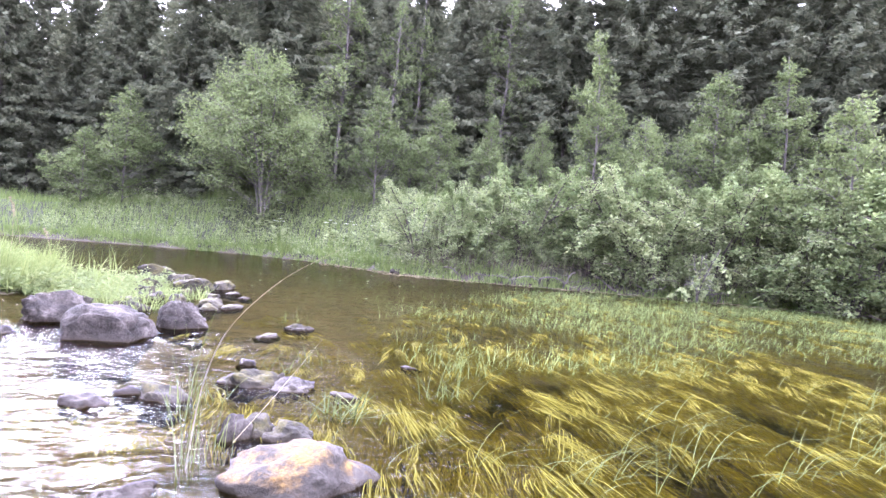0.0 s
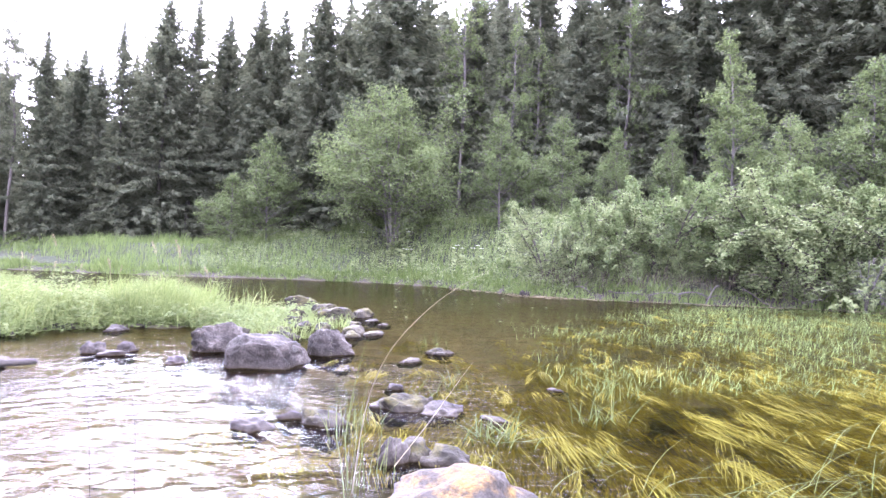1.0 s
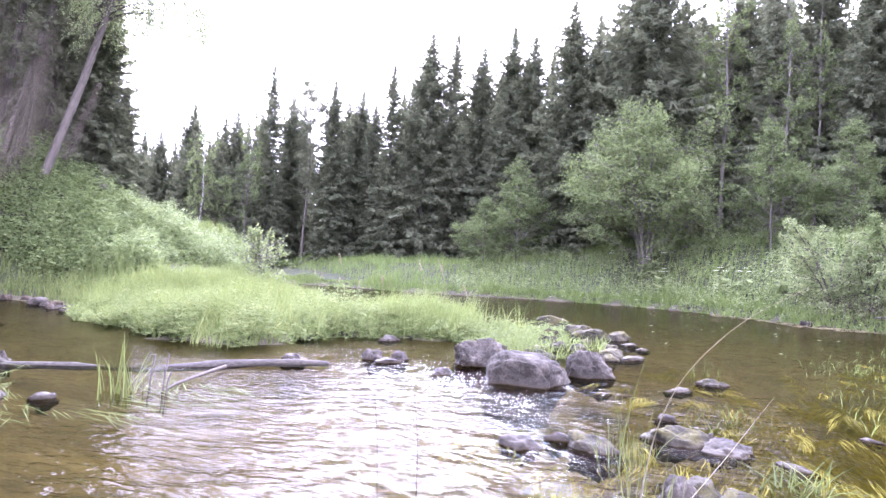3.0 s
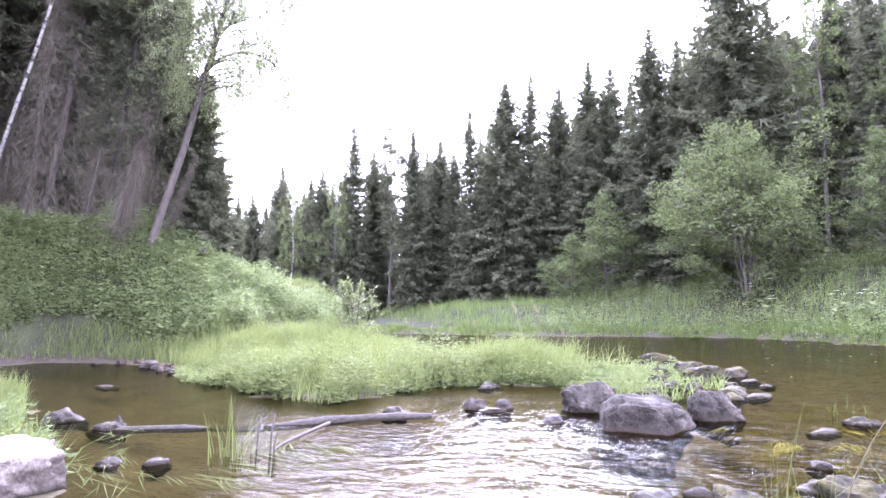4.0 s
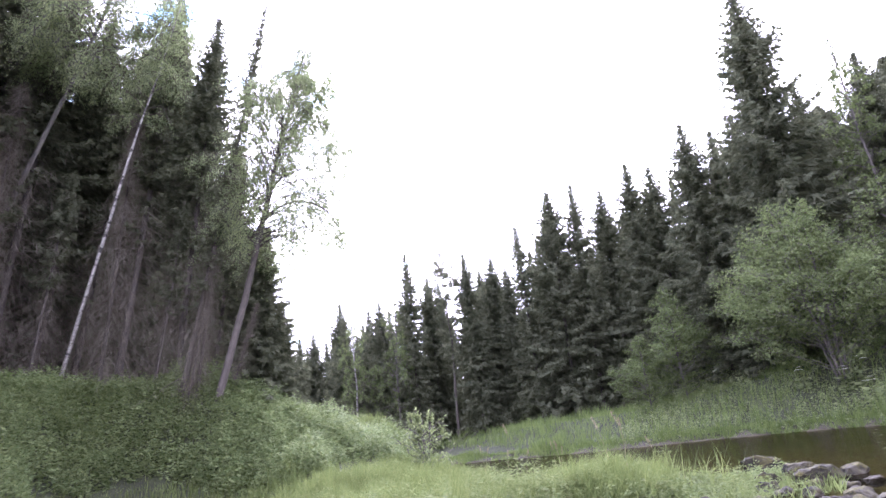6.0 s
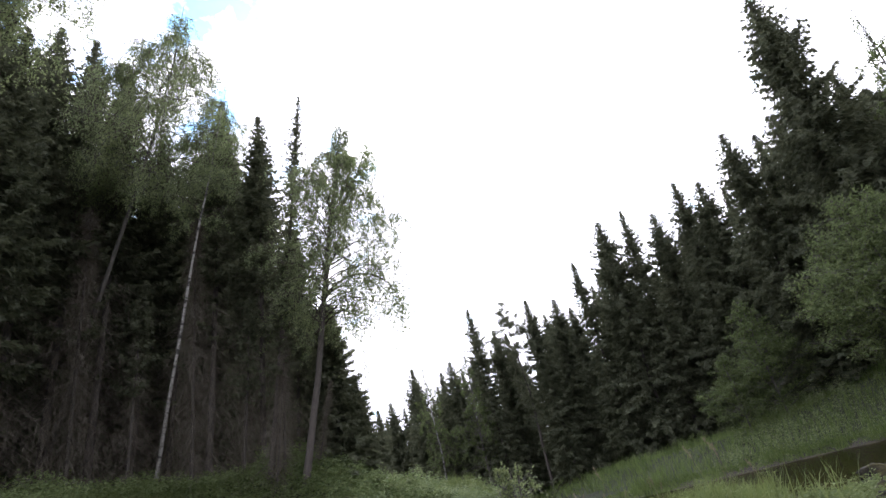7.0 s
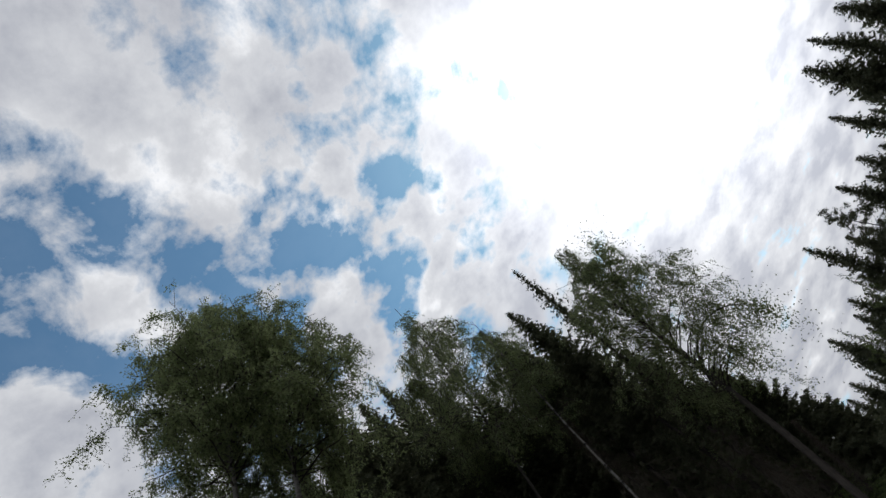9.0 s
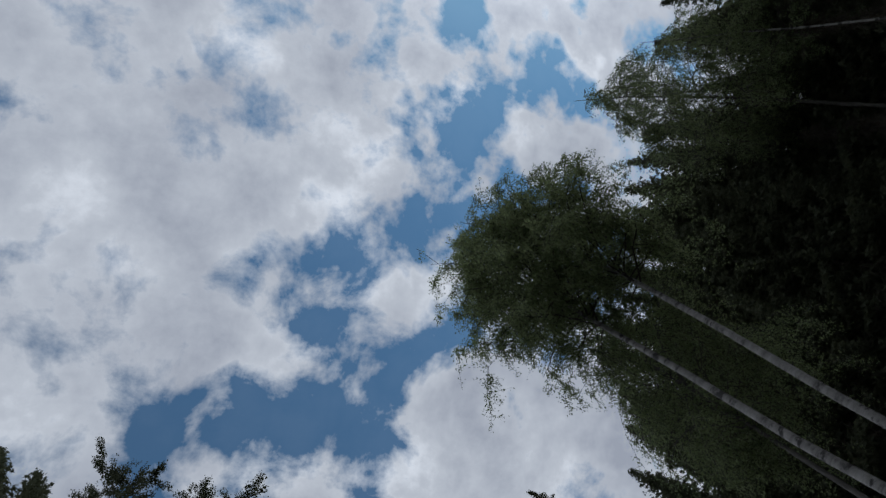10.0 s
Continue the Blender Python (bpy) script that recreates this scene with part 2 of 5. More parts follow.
MAT_HERB = foliage("herb_leaves", (0.048, 0.074, 0.032), (0.120, 0.162, 0.066), (0.205, 0.250, 0.110), 0.42, 0.7, 0.25)
MAT_WEED = foliage("water_weed", (0.036, 0.033, 0.005), (0.122, 0.112, 0.015), (0.240, 0.220, 0.034), 0.42, 0.85, 0.08)
MAT_REED = foliage("reed_blades", (0.045, 0.062, 0.018), (0.092, 0.118, 0.038), (0.155, 0.180, 0.066), 0.35, 0.85, 0.15)
MAT_STRAW = foliage("dry_stems", (0.11, 0.09, 0.055), (0.20, 0.17, 0.11), (0.33, 0.29, 0.20), 0.3, 0.8)
MAT_FLOWER = foliage("white_flowers", (0.45, 0.46, 0.40), (0.62, 0.63, 0.55), (0.78, 0.78, 0.72), 0.4)
MAT_SPRUCE_BARK = bark("spruce_bark", (0.026, 0.021, 0.018), (0.085, 0.072, 0.062))
MAT_ALDER_BARK = bark("alder_bark", (0.045, 0.041, 0.036), (0.13, 0.118, 0.104))
MAT_TWIG = bark("dark_twigs", (0.03, 0.024, 0.02), (0.075, 0.06, 0.05))
MAT_DRIFT = bark("grey_driftwood", (0.012, 0.010, 0.008), (0.058, 0.051, 0.042), (5, 5, 14))
MAT_BIRCH_BARK = birch_bark()
MAT_ROCK = rock_material("river_granite", (0.043, 0.037, 0.032), (0.015, 0.0128, 0.0112), (0.100, 0.088, 0.077))
MAT_ROCK_LICHEN = rock_material("lichened_granite", (0.054, 0.048, 0.041), (0.024, 0.021, 0.018), (0.105, 0.094, 0.082), lichen=0.12)
MAT_ROCK_MOSS = rock_material("mossy_granite", (0.030, 0.027, 0.018), (0.012, 0.011, 0.008), (0.058, 0.051, 0.036), moss=0.5)
MAT_MUD = rock_material("wet_mud", (0.06, 0.045, 0.035), (0.03, 0.022, 0.017), (0.12, 0.095, 0.075), moss=0.1)
MAT_ROCK_PALE = rock_material("pale_granite", (0.19, 0.17, 0.155), (0.10, 0.088, 0.08), (0.29, 0.265, 0.245))

# ---- mesh tools ----


def part(name, mesh, material, parent=None, label=""):
    """Link a mesh as one object, under a thing or on its own."""
    if not mesh.materials:
        mesh.materials.append(material)
    ob = new(name, mesh)
    if parent:
        ob.parent = parent
    return tagged(ob, label)


def mesh_of(name, verts, faces, smooth=False):
    """A mesh from an array of vertices and an array (or list of arrays) of faces with equal corner counts."""
    me = bpy.data.meshes.new(name)
    verts = np.asarray(verts, np.float32).reshape(-1, 3)
    groups = [np.asarray(f, np.int32) for f in (faces if isinstance(faces, list) else [faces]) if len(f)]
    loops = np.concatenate([g.ravel() for g in groups])
    sizes = np.concatenate([np.full(len(g), g.shape[1], np.int32) for g in groups])
    me.vertices.add(len(verts))
    me.vertices.foreach_set("co", verts.ravel())
    me.loops.add(len(loops))
    me.loops.foreach_set("vertex_index", loops)
    me.polygons.add(len(sizes))
    me.polygons.foreach_set("loop_start", np.concatenate([[0], np.cumsum(sizes)[:-1]]).astype(np.int32))
    if smooth:
        me.polygons.foreach_set("use_smooth", np.ones(len(sizes), bool))
    me.update(calc_edges=True)
    me.validate()
    return me


def unit(v):
    return v / np.maximum(np.linalg.norm(v, axis=-1, keepdims=True), 1e-9)


def leaf_mesh(name, centre, along, across):
    """Pointed leaves: each a kite of four corners, folded a little along its rib."""
    fold = np.cross(along, across)
    fold = unit(fold) * np.linalg.norm(across, axis=1, keepdims=True) * 0.35
    base, tip = centre - along * 0.5, centre + along * 0.5
    left, right = centre - along * 0.08 - across * 0.5 + fold, centre - along * 0.08 + across * 0.5 + fold
    v = np.stack([base, right, tip, left], 1).reshape(-1, 3)
    k = np.arange(len(centre))[:, None] * 4
    f = np.concatenate([k + [0, 1, 2], k + [0, 2, 3]])
    return mesh_of(name, v, f)


def spray_mesh(name, centre, along, across):
    """Needle sprays: a fan of three narrow drooping tips on one foot."""
    foot = centre - along * 0.5
    long = np.linalg.norm(along, axis=1, keepdims=True)
    side = unit(across)
    w = np.linalg.norm(across, axis=1, keepdims=True) * 0.30
    vs = []
    for turn, reach in ((0.0, 1.0), (0.55, 0.74), (-0.55, 0.74)):
        d = along * reach * math.cos(turn) + side * long * reach * math.sin(turn)
        e = unit(side * math.cos(turn) - along / np.maximum(long, 1e-6) * math.sin(turn))
        vs += [foot + d * 0.12 - e * w, foot + d * 0.12 + e * w, foot + d]
    v = np.stack(vs, 1).reshape(-1, 3)
    return mesh_of(name, v, np.arange(len(centre) * 9).reshape(-1, 3))


def random_leaves(name, centre, length, rng, flat=0.0, hang=0.0):
    n = len(centre)
    along = rng.normal(size=(n, 3))
    along[:, 2] = along[:, 2] * (1 - flat) - hang
    along = unit(along) * (length * rng.uniform(0.65, 1.3, n))[:, None]
    side = unit(np.cross(along, rng.normal(size=(n, 3)) + [0, 0, 1.2])) * np.linalg.norm(along, axis=1, keepdims=True) * 0.55
    return leaf_mesh(name, centre, along, side)


def tubes(name, lines, sides=6):
    """Round tapering tubes along lines of (points, radii), closed at the ends."""
    vs, quads, tris, at = [], [], [], 0
    turn = np.arange(sides) * 2 * np.pi / sides
    for pts, rad in lines:
        pts, rad = np.asarray(pts, float), np.asarray(rad, float)
        d = unit(np.gradient(pts, axis=0))
        ref = np.where(np.abs(d[:, 2:3]) > 0.9, [[1.0, 0, 0]], [[0, 0, 1.0]])
        a = unit(np.cross(d, ref))
        b = np.cross(d, a)
        ring = pts[:, None] + rad[:, None, None] * (np.cos(turn)[None, :, None] * a[:, None] + np.sin(turn)[None, :, None] * b[:, None])
        vs.append(ring.reshape(-1, 3))
        i = np.arange(len(pts) - 1)[:, None] * sides + np.arange(sides)[None]
        j = np.arange(len(pts) - 1)[:, None] * sides + (np.arange(sides)[None] + 1) % sides
        quads.append(np.stack([i, j, j + sides, i + sides], -1).reshape(-1, 4) + at)
        n = len(pts) * sides
        vs.append(pts[-1:] + d[-1:] * rad[-1])
        last = n - sides
        k = np.arange(sides)
        tris.append(np.stack([last + k, last + (k + 1) % sides, np.full(sides, n)], -1) + at)
        at += n + 1
    return mesh_of(name, np.concatenate(vs), [np.concatenate(quads), np.concatenate(tris)], smooth=True)


def blades(name, base, height, lean, width, rng, bend=0.5, parts=2):
    """Grass blades: tapering strips that bow over in the direction they lean (an array of x, y)."""
    n = len(base)
    out = np.concatenate([lean, np.zeros((n, 1))], 1)
    side = unit(np.cross(out + rng.normal(scale=0.6, size=(n, 3)) * [1, 1, 0] + 1e-4, [0, 0, 1.0])) * width[:, None] * 0.5
    rows = []
    for k in range(parts + 1):
        u = k / parts
        p = base + np.array([0, 0, 1.0]) * (height * (u - bend * 0.35 * u * u * np.linalg.norm(lean, axis=1)))[:, None] + out * (height * u ** 1.7)[:, None]
        w = 1.0 - 0.85 * u ** 1.5
        rows.append((p, side * w))
    vs, per = [], 2 * parts + 1
    for k, (p, s) in enumerate(rows):
        vs += [p] if k == parts else [p - s, p + s]
    v = np.stack(vs, 1).reshape(-1, 3)
    k = np.arange(n)[:, None] * per
    quads = np.concatenate([k + [2 * i, 2 * i + 1, 2 * i + 3, 2 * i + 2] for i in range(parts - 1)]) if parts > 1 else np.zeros((0, 4), int)
    tris = k + [2 * parts - 2, 2 * parts - 1, 2 * parts]
    return mesh_of(name, v, [quads, tris])


# ---- the lie of the land ----
SHORE = np.array([(70, -6), (20, 0.2), (6, 1.2), (0, 1.7), (-3, 2.0), (-4.6, 2.7), (-6.2, 3.4), (-8.4, 4.2), (-10.2, 5.2), (-13, 6.6), (-17, 8.1), (-19.6, 9.2),
                  (-20.2, 10.4), (-18.6, 11.3), (-16.6, 11.4), (-14, 10.9), (-12.5, 9.8), (-11.2, 8.9), (-9.6, 8.6), (-7.9, 7.8), (-6.5, 7.6), (-6.3, 8.7),
                  (-6.2, 10), (-5.2, 10.7), (-4.2, 11.1), (-3.2, 11.7), (-2.7, 13.0), (-3.0, 14.6), (-5.0, 15.6), (-8.5, 15.6), (-11.0, 17.4), (-13.2, 21),
                  (-17, 24.4), (-25, 29.5), (-42, 39), (-75, 55), (-75, 60), (-42, 45.5), (-25, 36.5), (-15, 34.0), (-8, 34.4), (-3, 33.0), (0, 30.5),
                  (2, 27.8), (4, 24.9), (6.5, 23.4), (9, 22.9), (12, 22.2), (15, 21.3), (18, 20.4), (21, 19.4), (30, 17.0), (45, 14.5), (70, 12)], float)


def shore_gap(p):
    """Metres from the water's edge: above zero on land, below it in the river."""
    a, b = SHORE, np.roll(SHORE, -1, 0)
    best = np.full(len(p), 1e9)
    inside = np.zeros(len(p), bool)
    for (x0, y0), (x1, y1) in zip(a, b):
        d = np.array([x1 - x0, y1 - y0])
        t = np.clip(((p - [x0, y0]) @ d) / (d @ d), 0, 1)
        best = np.minimum(best, np.hypot(*(p - [x0, y0] - t[:, None] * d).T))
        cross = (y0 > p[:, 1]) != (y1 > p[:, 1])
        with np.errstate(divide="ignore", invalid="ignore"):
            inside ^= cross & (p[:, 0] < (x1 - x0) * (p[:, 1] - y0) / (y1 - y0) + x0)
    return np.where(inside, -best, best)


def smooth(x):
    x = np.clip(x, 0, 1)
    return x * x * (3 - 2 * x)


def ripple(x, y, f):
    return np.sin(x * f + 1.3 * np.sin(y * f * 0.7)) * np.cos(y * f * 1.1 + 0.8 * np.sin(x * f * 0.6))


def height(p):
    """The ground's height at points x, y."""
    p = np.asarray(p, float).reshape(-1, 2)
    x, y = p.T
    s = shore_gap(p)
    far = smooth((y - 15.5 - np.maximum(0, -x - 8) * 0.55) / 4) * smooth((x + 90) / 30)
    left = smooth((-x - 8.6) / 5.5) * np.maximum(smooth((y - 9) / 5), smooth((-x - 17) / 6))
    wood = smooth((-x - 14.5) / 7) * (1 - 0.45 * smooth((y - 14) / 7))
    top_left = 0.22 + left * 0.55 + wood * 3.7
    near = smooth((4.5 - y) / 3) * smooth((16 + x) / 8)
    top_near = 0.28 + 1.2 * smooth((-y - 5) / 9) + 0.5 * smooth((-x - 5) / 4)
    top_right = 1.9 + 1.7 * smooth((x + 15) / 15) + 0.5 * smooth((s - 6) / 10)
    right = smooth((y - 14 + np.minimum(x, 0) * 0.0) / 3) * smooth((x + 1.2) / 1.0)
    over = smooth((y - (25 + np.maximum(0, -x - 13) * 0.62)) / 4)
    right = np.maximum(right, over)
    land = top_left * smooth(s / 3.2) * (1 - near) + near * top_near * smooth(s / 2.2)
    slope = 0.28 * smooth(s / 0.35) + (top_right - 0.28) * smooth((s + 0.2) / 6.5)
    land = land * (1 - right) + slope * right
    land = land + 0.05 * ripple(x, y, 1.9) * smooth(s / 2) + 0.25 * ripple(x, y, 0.23) * smooth((s - 4) / 8)
    bed = -0.42 * smooth(-s / 2.5) - 0.03 + 0.05 * ripple(x, y, 2.7)
    return np.where(s > 0, np.maximum(land, 0.012 + 0.02 * smooth(s)), bed)


def high(x, y):
    return float(height([(x, y)])[0])


def ground_sheet():
    k = 230
    u = np.linspace(-1, 1, k)
    gx = -4 + 7.5 * np.sinh(u * 4.9) / np.sinh(1.0) * 0.9
    gy = 12 + 7.5 * np.sinh(u * 4.9) / np.sinh(1.0) * 0.9
    X, Y = np.meshgrid(gx, gy)
    p = np.stack([X.ravel(), Y.ravel()], 1)
    z = height(p)
    v = np.concatenate([p, z[:, None]], 1)
    i = (np.arange(k - 1)[:, None] * k + np.arange(k - 1)[None]).ravel()
    f = np.stack([i, i + 1, i + k + 1, i + k], 1)
    ob = part("ground", mesh_of("ground", v, f, True), MAT_GROUND)
    tagged(ob, "brown river bed rising into muddy and grassy banks", "ground", kind="structure")


def waves(x, y):
    """The surface of the running water: crossing ripples, strong over the stones, faint in the pool upstream and in the bay."""
    rng = np.random.default_rng(3)
    wx, wy = x + 0.10 * np.sin(2.3 * y + 1.1 * x), y + 0.12 * np.sin(1.9 * x - 0.7 * y)
    z = np.zeros_like(x)
    for k in range(18):
        length = 0.095 * 1.135 ** k
        turn = radians(-75) + rng.normal(scale=0.85)
        u = (wx * math.cos(turn) + wy * math.sin(turn)) * 6.283 / length + rng.uniform(0, 6.283)
        z += length * 0.026 * (0.1 / length) ** 0.42 * np.sin(u + 0.9 * np.sin(0.31 * u + k)) * (0.5 + 0.5 * np.sin(wx * 1.3 / length ** 0.5 + k) * np.sin(wy * 0.9 / length ** 0.5 + 2 * k))
    core = smooth((6.4 - y) / 1.8) * smooth((0.9 - x) / 1.2) * smooth((x + 4.4) / 1.8)
    wake = smooth((9.0 - y) / 1.5) * smooth((y - 5.2) / 1.0) * smooth((1.2 - x) / 0.8) * smooth((x + 4.6) / 1.4)
    streak = smooth(0.5 + 0.8 * ripple(x * 1.5, y * 0.8, 1.5) + 0.4 * ripple(x + 2, y, 3.1))
    fast = 0.14 + core * (0.42 + 0.6 * streak) + 0.9 * (1 - core) * wake * (0.35 + 0.65 * streak)
    fast = fast + 0.26 * smooth((y - 9) / 3) * smooth((x + 3) / 2) * smooth((18 - y) / 5)
    return z * fast * 0.82


def water_sheet():
    gx = np.concatenate([np.linspace(-80, -9.4, 24), np.arange(-9.0, -5.0, 0.06), np.arange(-5.0, 1.4, 0.033), np.arange(1.4, 5.0, 0.06), np.arange(5.1, 12, 0.25), np.linspace(12.5, 75, 20)])
    gy = np.concatenate([np.linspace(-10, 1.2, 8), np.arange(1.7, 7.6, 0.034), np.arange(7.6, 11.5, 0.06), np.arange(11.6, 20, 0.2), np.linspace(20.5, 70, 36)])
    X, Y = np.meshgrid(gx, gy)
    v = np.stack([X.ravel(), Y.ravel(), waves(X.ravel(), Y.ravel())], 1)
    k, r = len(gx), len(gy)
    i = (np.arange(r - 1)[:, None] * k + np.arange(k - 1)[None]).ravel()
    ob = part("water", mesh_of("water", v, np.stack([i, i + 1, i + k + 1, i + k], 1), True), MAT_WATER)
    ob.visible_shadow = False
    tagged(ob, "shallow peat-brown river water with rippled reflections", "river", kind="structure")


ground_sheet()
water_sheet()


# ---- trees ----
def thing(name, label, category, group=""):
    return tagged(new(name), label, category, group)


def spruce(seed, H, R, label, dead=0.0, gap=0.42, dense=1.0, thin=1.0, broad=1.0):
    """A spruce of height H: trunk, drooping whorls of needle sprays that taper to a spire, and dead grey twigs on the lower trunk."""
    rng = np.random.default_rng(seed)
    root = thing("spruce_tree", label, "spruce", "spruces of the forest")
    zs = np.linspace(0, H, 9)
    wob = np.cumsum(rng.normal(scale=0.02, size=(9, 2)), 0)
    pts = np.column_stack([wob, zs])
    part("trunk", tubes("spruce_trunk", [(pts, 0.0068 * H * (1 - zs / H) ** 0.8 + 0.01)], 7), MAT_SPRUCE_BARK, root)
    cs, al, ac, dl, dc, da, dw = [], [], [], [], [], [], []
    z = H * 0.05
    down = np.array([0, 0, 1.0])
    while z < H * 0.995:
        u = z / H
        r = 0.93 * R * (1 - u) ** 0.68 * rng.uniform(0.75, 1.2)
        nb = int(rng.integers(6, 9)) if u < 0.85 else 5
        for a in rng.uniform(0, 6.283) + np.arange(nb) * 6.283 / nb + rng.normal(scale=0.25, size=nb):
            L = r * rng.uniform(0.5, 1.2)
            out = np.array([math.cos(a), math.sin(a), 0])
            side = np.array([-out[1], out[0], 0])
            green = u > dead * rng.uniform(0.5, 1.2)
            drop = (0.66 - 0.85 * u) * rng.uniform(0.6, 1.4)
            if green:
                m = max(3, int(L / 0.15 * dense * (0.85 + 0.5 * u)))
                s = np.linspace(0.15, 1.0, m)
                p = out * (L * s)[:, None] + down * (L * (0.10 * s - drop * s ** 1.6 + 0.20 * s ** 4))[:, None] + [0, 0, z]
                k = (0.62 + 0.44 * (1 - u)) * min(1, 0.45 + 4 * (1 - u)) * thin / math.sqrt(dense)
                for lr in (-1, 1, 0):
                    tl = (0.20 + 0.34 * (1 - s) * min(1, L)) * rng.uniform(0.6, 1.35, m) * k
                    d = out * 0.6 + side * lr * rng.uniform(0.4, 1.0, m)[:, None] - down * rng.uniform(0.0, 0.8 if lr else 1.5, m)[:, None]
                    d = unit(d) * tl[:, None]
                    cs.append(p + d * 0.5 + rng.normal(scale=0.04, size=(m, 3)))
                    al.append(d * 1.5)
                    ac.append(unit(np.cross(d, rng.normal(size=(m, 3)) + [0, 0, 0.6])) * rng.uniform(0.14, 0.26, (m, 1)) * k * broad)
            elif rng.random() < 0.85:
                s = np.linspace(0, 1, 5)
                p = out * (L * s)[:, None] + down * (L * (0.02 * s - 0.8 * s ** 1.5))[:, None] + [0, 0, z] + rng.normal(scale=0.04, size=(5, 3)) * s[:, None]
                dl.append((p, 0.014 * (1 - 0.8 * s)))
                m = int(15 * dense)
                q = p[rng.integers(0, 5, m)] + rng.normal(scale=0.12, size=(m, 3))
                d = unit(rng.normal(size=(m, 3)) * [0.7, 0.7, 0.5] - [0, 0, 1.3]) * rng.uniform(0.25, 0.9, (m, 1))
                dc.append(q + d * 0.5)
                da.append(d)
                dw.append(unit(np.cross(d, rng.normal(size=(m, 3)))) * rng.uniform(0.009, 0.022, (m, 1)))
        z += gap * rng.uniform(0.7, 1.3) * (1.05 - 0.80 * u)
    # the leader
    m = 8
    cs.append(np.array([0, 0, H]) - np.outer(np.linspace(0, 0.9, m), [0, 0, 1.0]) + rng.normal(scale=0.03, size=(m, 3)))
    d = unit(rng.normal(size=(m, 3)) * [1, 1, 0.3] + [0, 0, 1.2]) * 0.2
    al.append(d)
    ac.append(unit(np.cross(d, rng.normal(size=(m, 3)))) * 0.03)
    part("crown", spray_mesh("spruce_crown", np.concatenate(cs), np.concatenate(al), np.concatenate(ac)), MAT_NEEDLE, root)
    if dl:
        tagged(part("dead_limbwork", tubes("spruce_dead_limbs", dl, 3), MAT_DEAD, root, "bare grey drooping lower limbs"), kind="stuff")
        tagged(part("dead_twigwork", leaf_mesh("spruce_dead_twigs", np.concatenate(dc), np.concatenate(da), np.concatenate(dw)), MAT_DEAD, root, "hanging grey-brown dry twigs"), kind="stuff")
    return root, H


def leafy(seed, H, spread, low, limbs, leaves, size, name, label, category, leaf_mat, bark_mat, thick=0.011, hang=0.2, stems=1, flare=0.0, group="", rise=0.75, dome=0.6, cone=0.0):
    """A broad-leaved tree or bush: stems, limbs with twigs, and leaves in clumps along the twigs."""
    rng = np.random.default_rng(seed)
    root = thing(name, label, category, group)
    trunks, limb_lines, twigs = [], [], []
    for k in range(stems):
        a = rng.uniform(0, 6.283)
        tilt = (flare * rng.uniform(0.5, 1.0)) if stems > 1 else 0.0
        top = np.array([math.cos(a) * tilt, math.sin(a) * tilt, 1.0]) * H * (rng.uniform(0.72, 0.97) if stems > 1 else 0.96)
        u = np.linspace(0, 1, 9)
        foot = np.array([math.cos(a), math.sin(a), 0]) * (0.02 * H if stems > 1 else 0)
        p = foot + top * u[:, None] * np.stack([u ** 0.3, u ** 0.3, np.ones(9)], 1) + np.cumsum(rng.normal(scale=0.008 * H, size=(9, 3)) * [1, 1, 0], 0) * u[:, None]
        p[0, 2] = -0.15
        r = thick * H * (1 - u) ** 0.75 / math.sqrt(stems) + 0.008
        trunks.append((p, r))
        for i in range(max(3, limbs // stems)):
            f = low + (0.97 - low) * (i + rng.random()) / max(3, limbs // stems)
            j = min(7, int(f * 8))
            b = p[j] + (p[j + 1] - p[j]) * (f * 8 - j)
            g = (f - low) / (1 - low)
            reach = spread * max(0.3, 1 - abs(2 * g - dome) ** 2.2 * 0.62) * rng.uniform(0.6, 1.15) * (1.0 if g < 0.75 else 0.6)
            reach = reach * (1 - cone) + cone * spread * (0.10 + 1.0 * (1 - g) ** 0.9) * min(1, 0.6 + 2.0 * g) * rng.uniform(0.5, 1.25)
            az = i * 2.39996 + rng.normal(scale=0.4) + k
            d = np.array([math.cos(az), math.sin(az), rise * rng.uniform(0.5, 1.4)])
            d = d / np.linalg.norm(d)
            s = np.linspace(0, 1, 6)
            line = b + d * (reach * s)[:, None] - np.array([0, 0, 1.0]) * (hang * reach * s ** 2.4)[:, None] + rng.normal(scale=0.03 * reach, size=(6, 3)) * s[:, None]
            limb_lines.append((line, (r[j] * 0.27 + 0.004) * (1 - 0.85 * s) + 0.004))
            for q in range(5):
                t = rng.uniform(0.35, 1.0)
                o = line[min(4, int(t * 5))] * (1 - (t * 5 % 1)) + line[min(5, int(t * 5) + 1)] * (t * 5 % 1)
                e = unit(d * 0.6 + rng.normal(size=3) * [1, 1, 0.7])
                ln = reach * rng.uniform(0.25, 0.5)
                s2 = np.linspace(0, 1, 4)
                tw = o + e * (ln * s2)[:, None] - np.array([0, 0, 1.0]) * (hang * 1.6 * ln * s2 ** 2)[:, None]
                twigs.append(tw)
        if stems > 1:
            twigs += [np.linspace(p[q], p[8] + rng.normal(scale=0.012 * H, size=3), 4) for q in (5, 6, 6, 7, 7)]
    tw = np.array(twigs)
    part("trunk", tubes(name + "_trunk", trunks, 8), bark_mat, root)
    tagged(part("branchwork", tubes(name + "_branchwork", limb_lines + [(t[::2], [0.008, 0.003]) if len(t) % 2 else (t, [0.009, 0.007, 0.005, 0.003]) for t in twigs], 3), MAT_TWIG if bark_mat is MAT_BIRCH_BARK else bark_mat, root), kind="stuff")
    weight = np.linalg.norm(tw[:, 3] - tw[:, 0], axis=1)
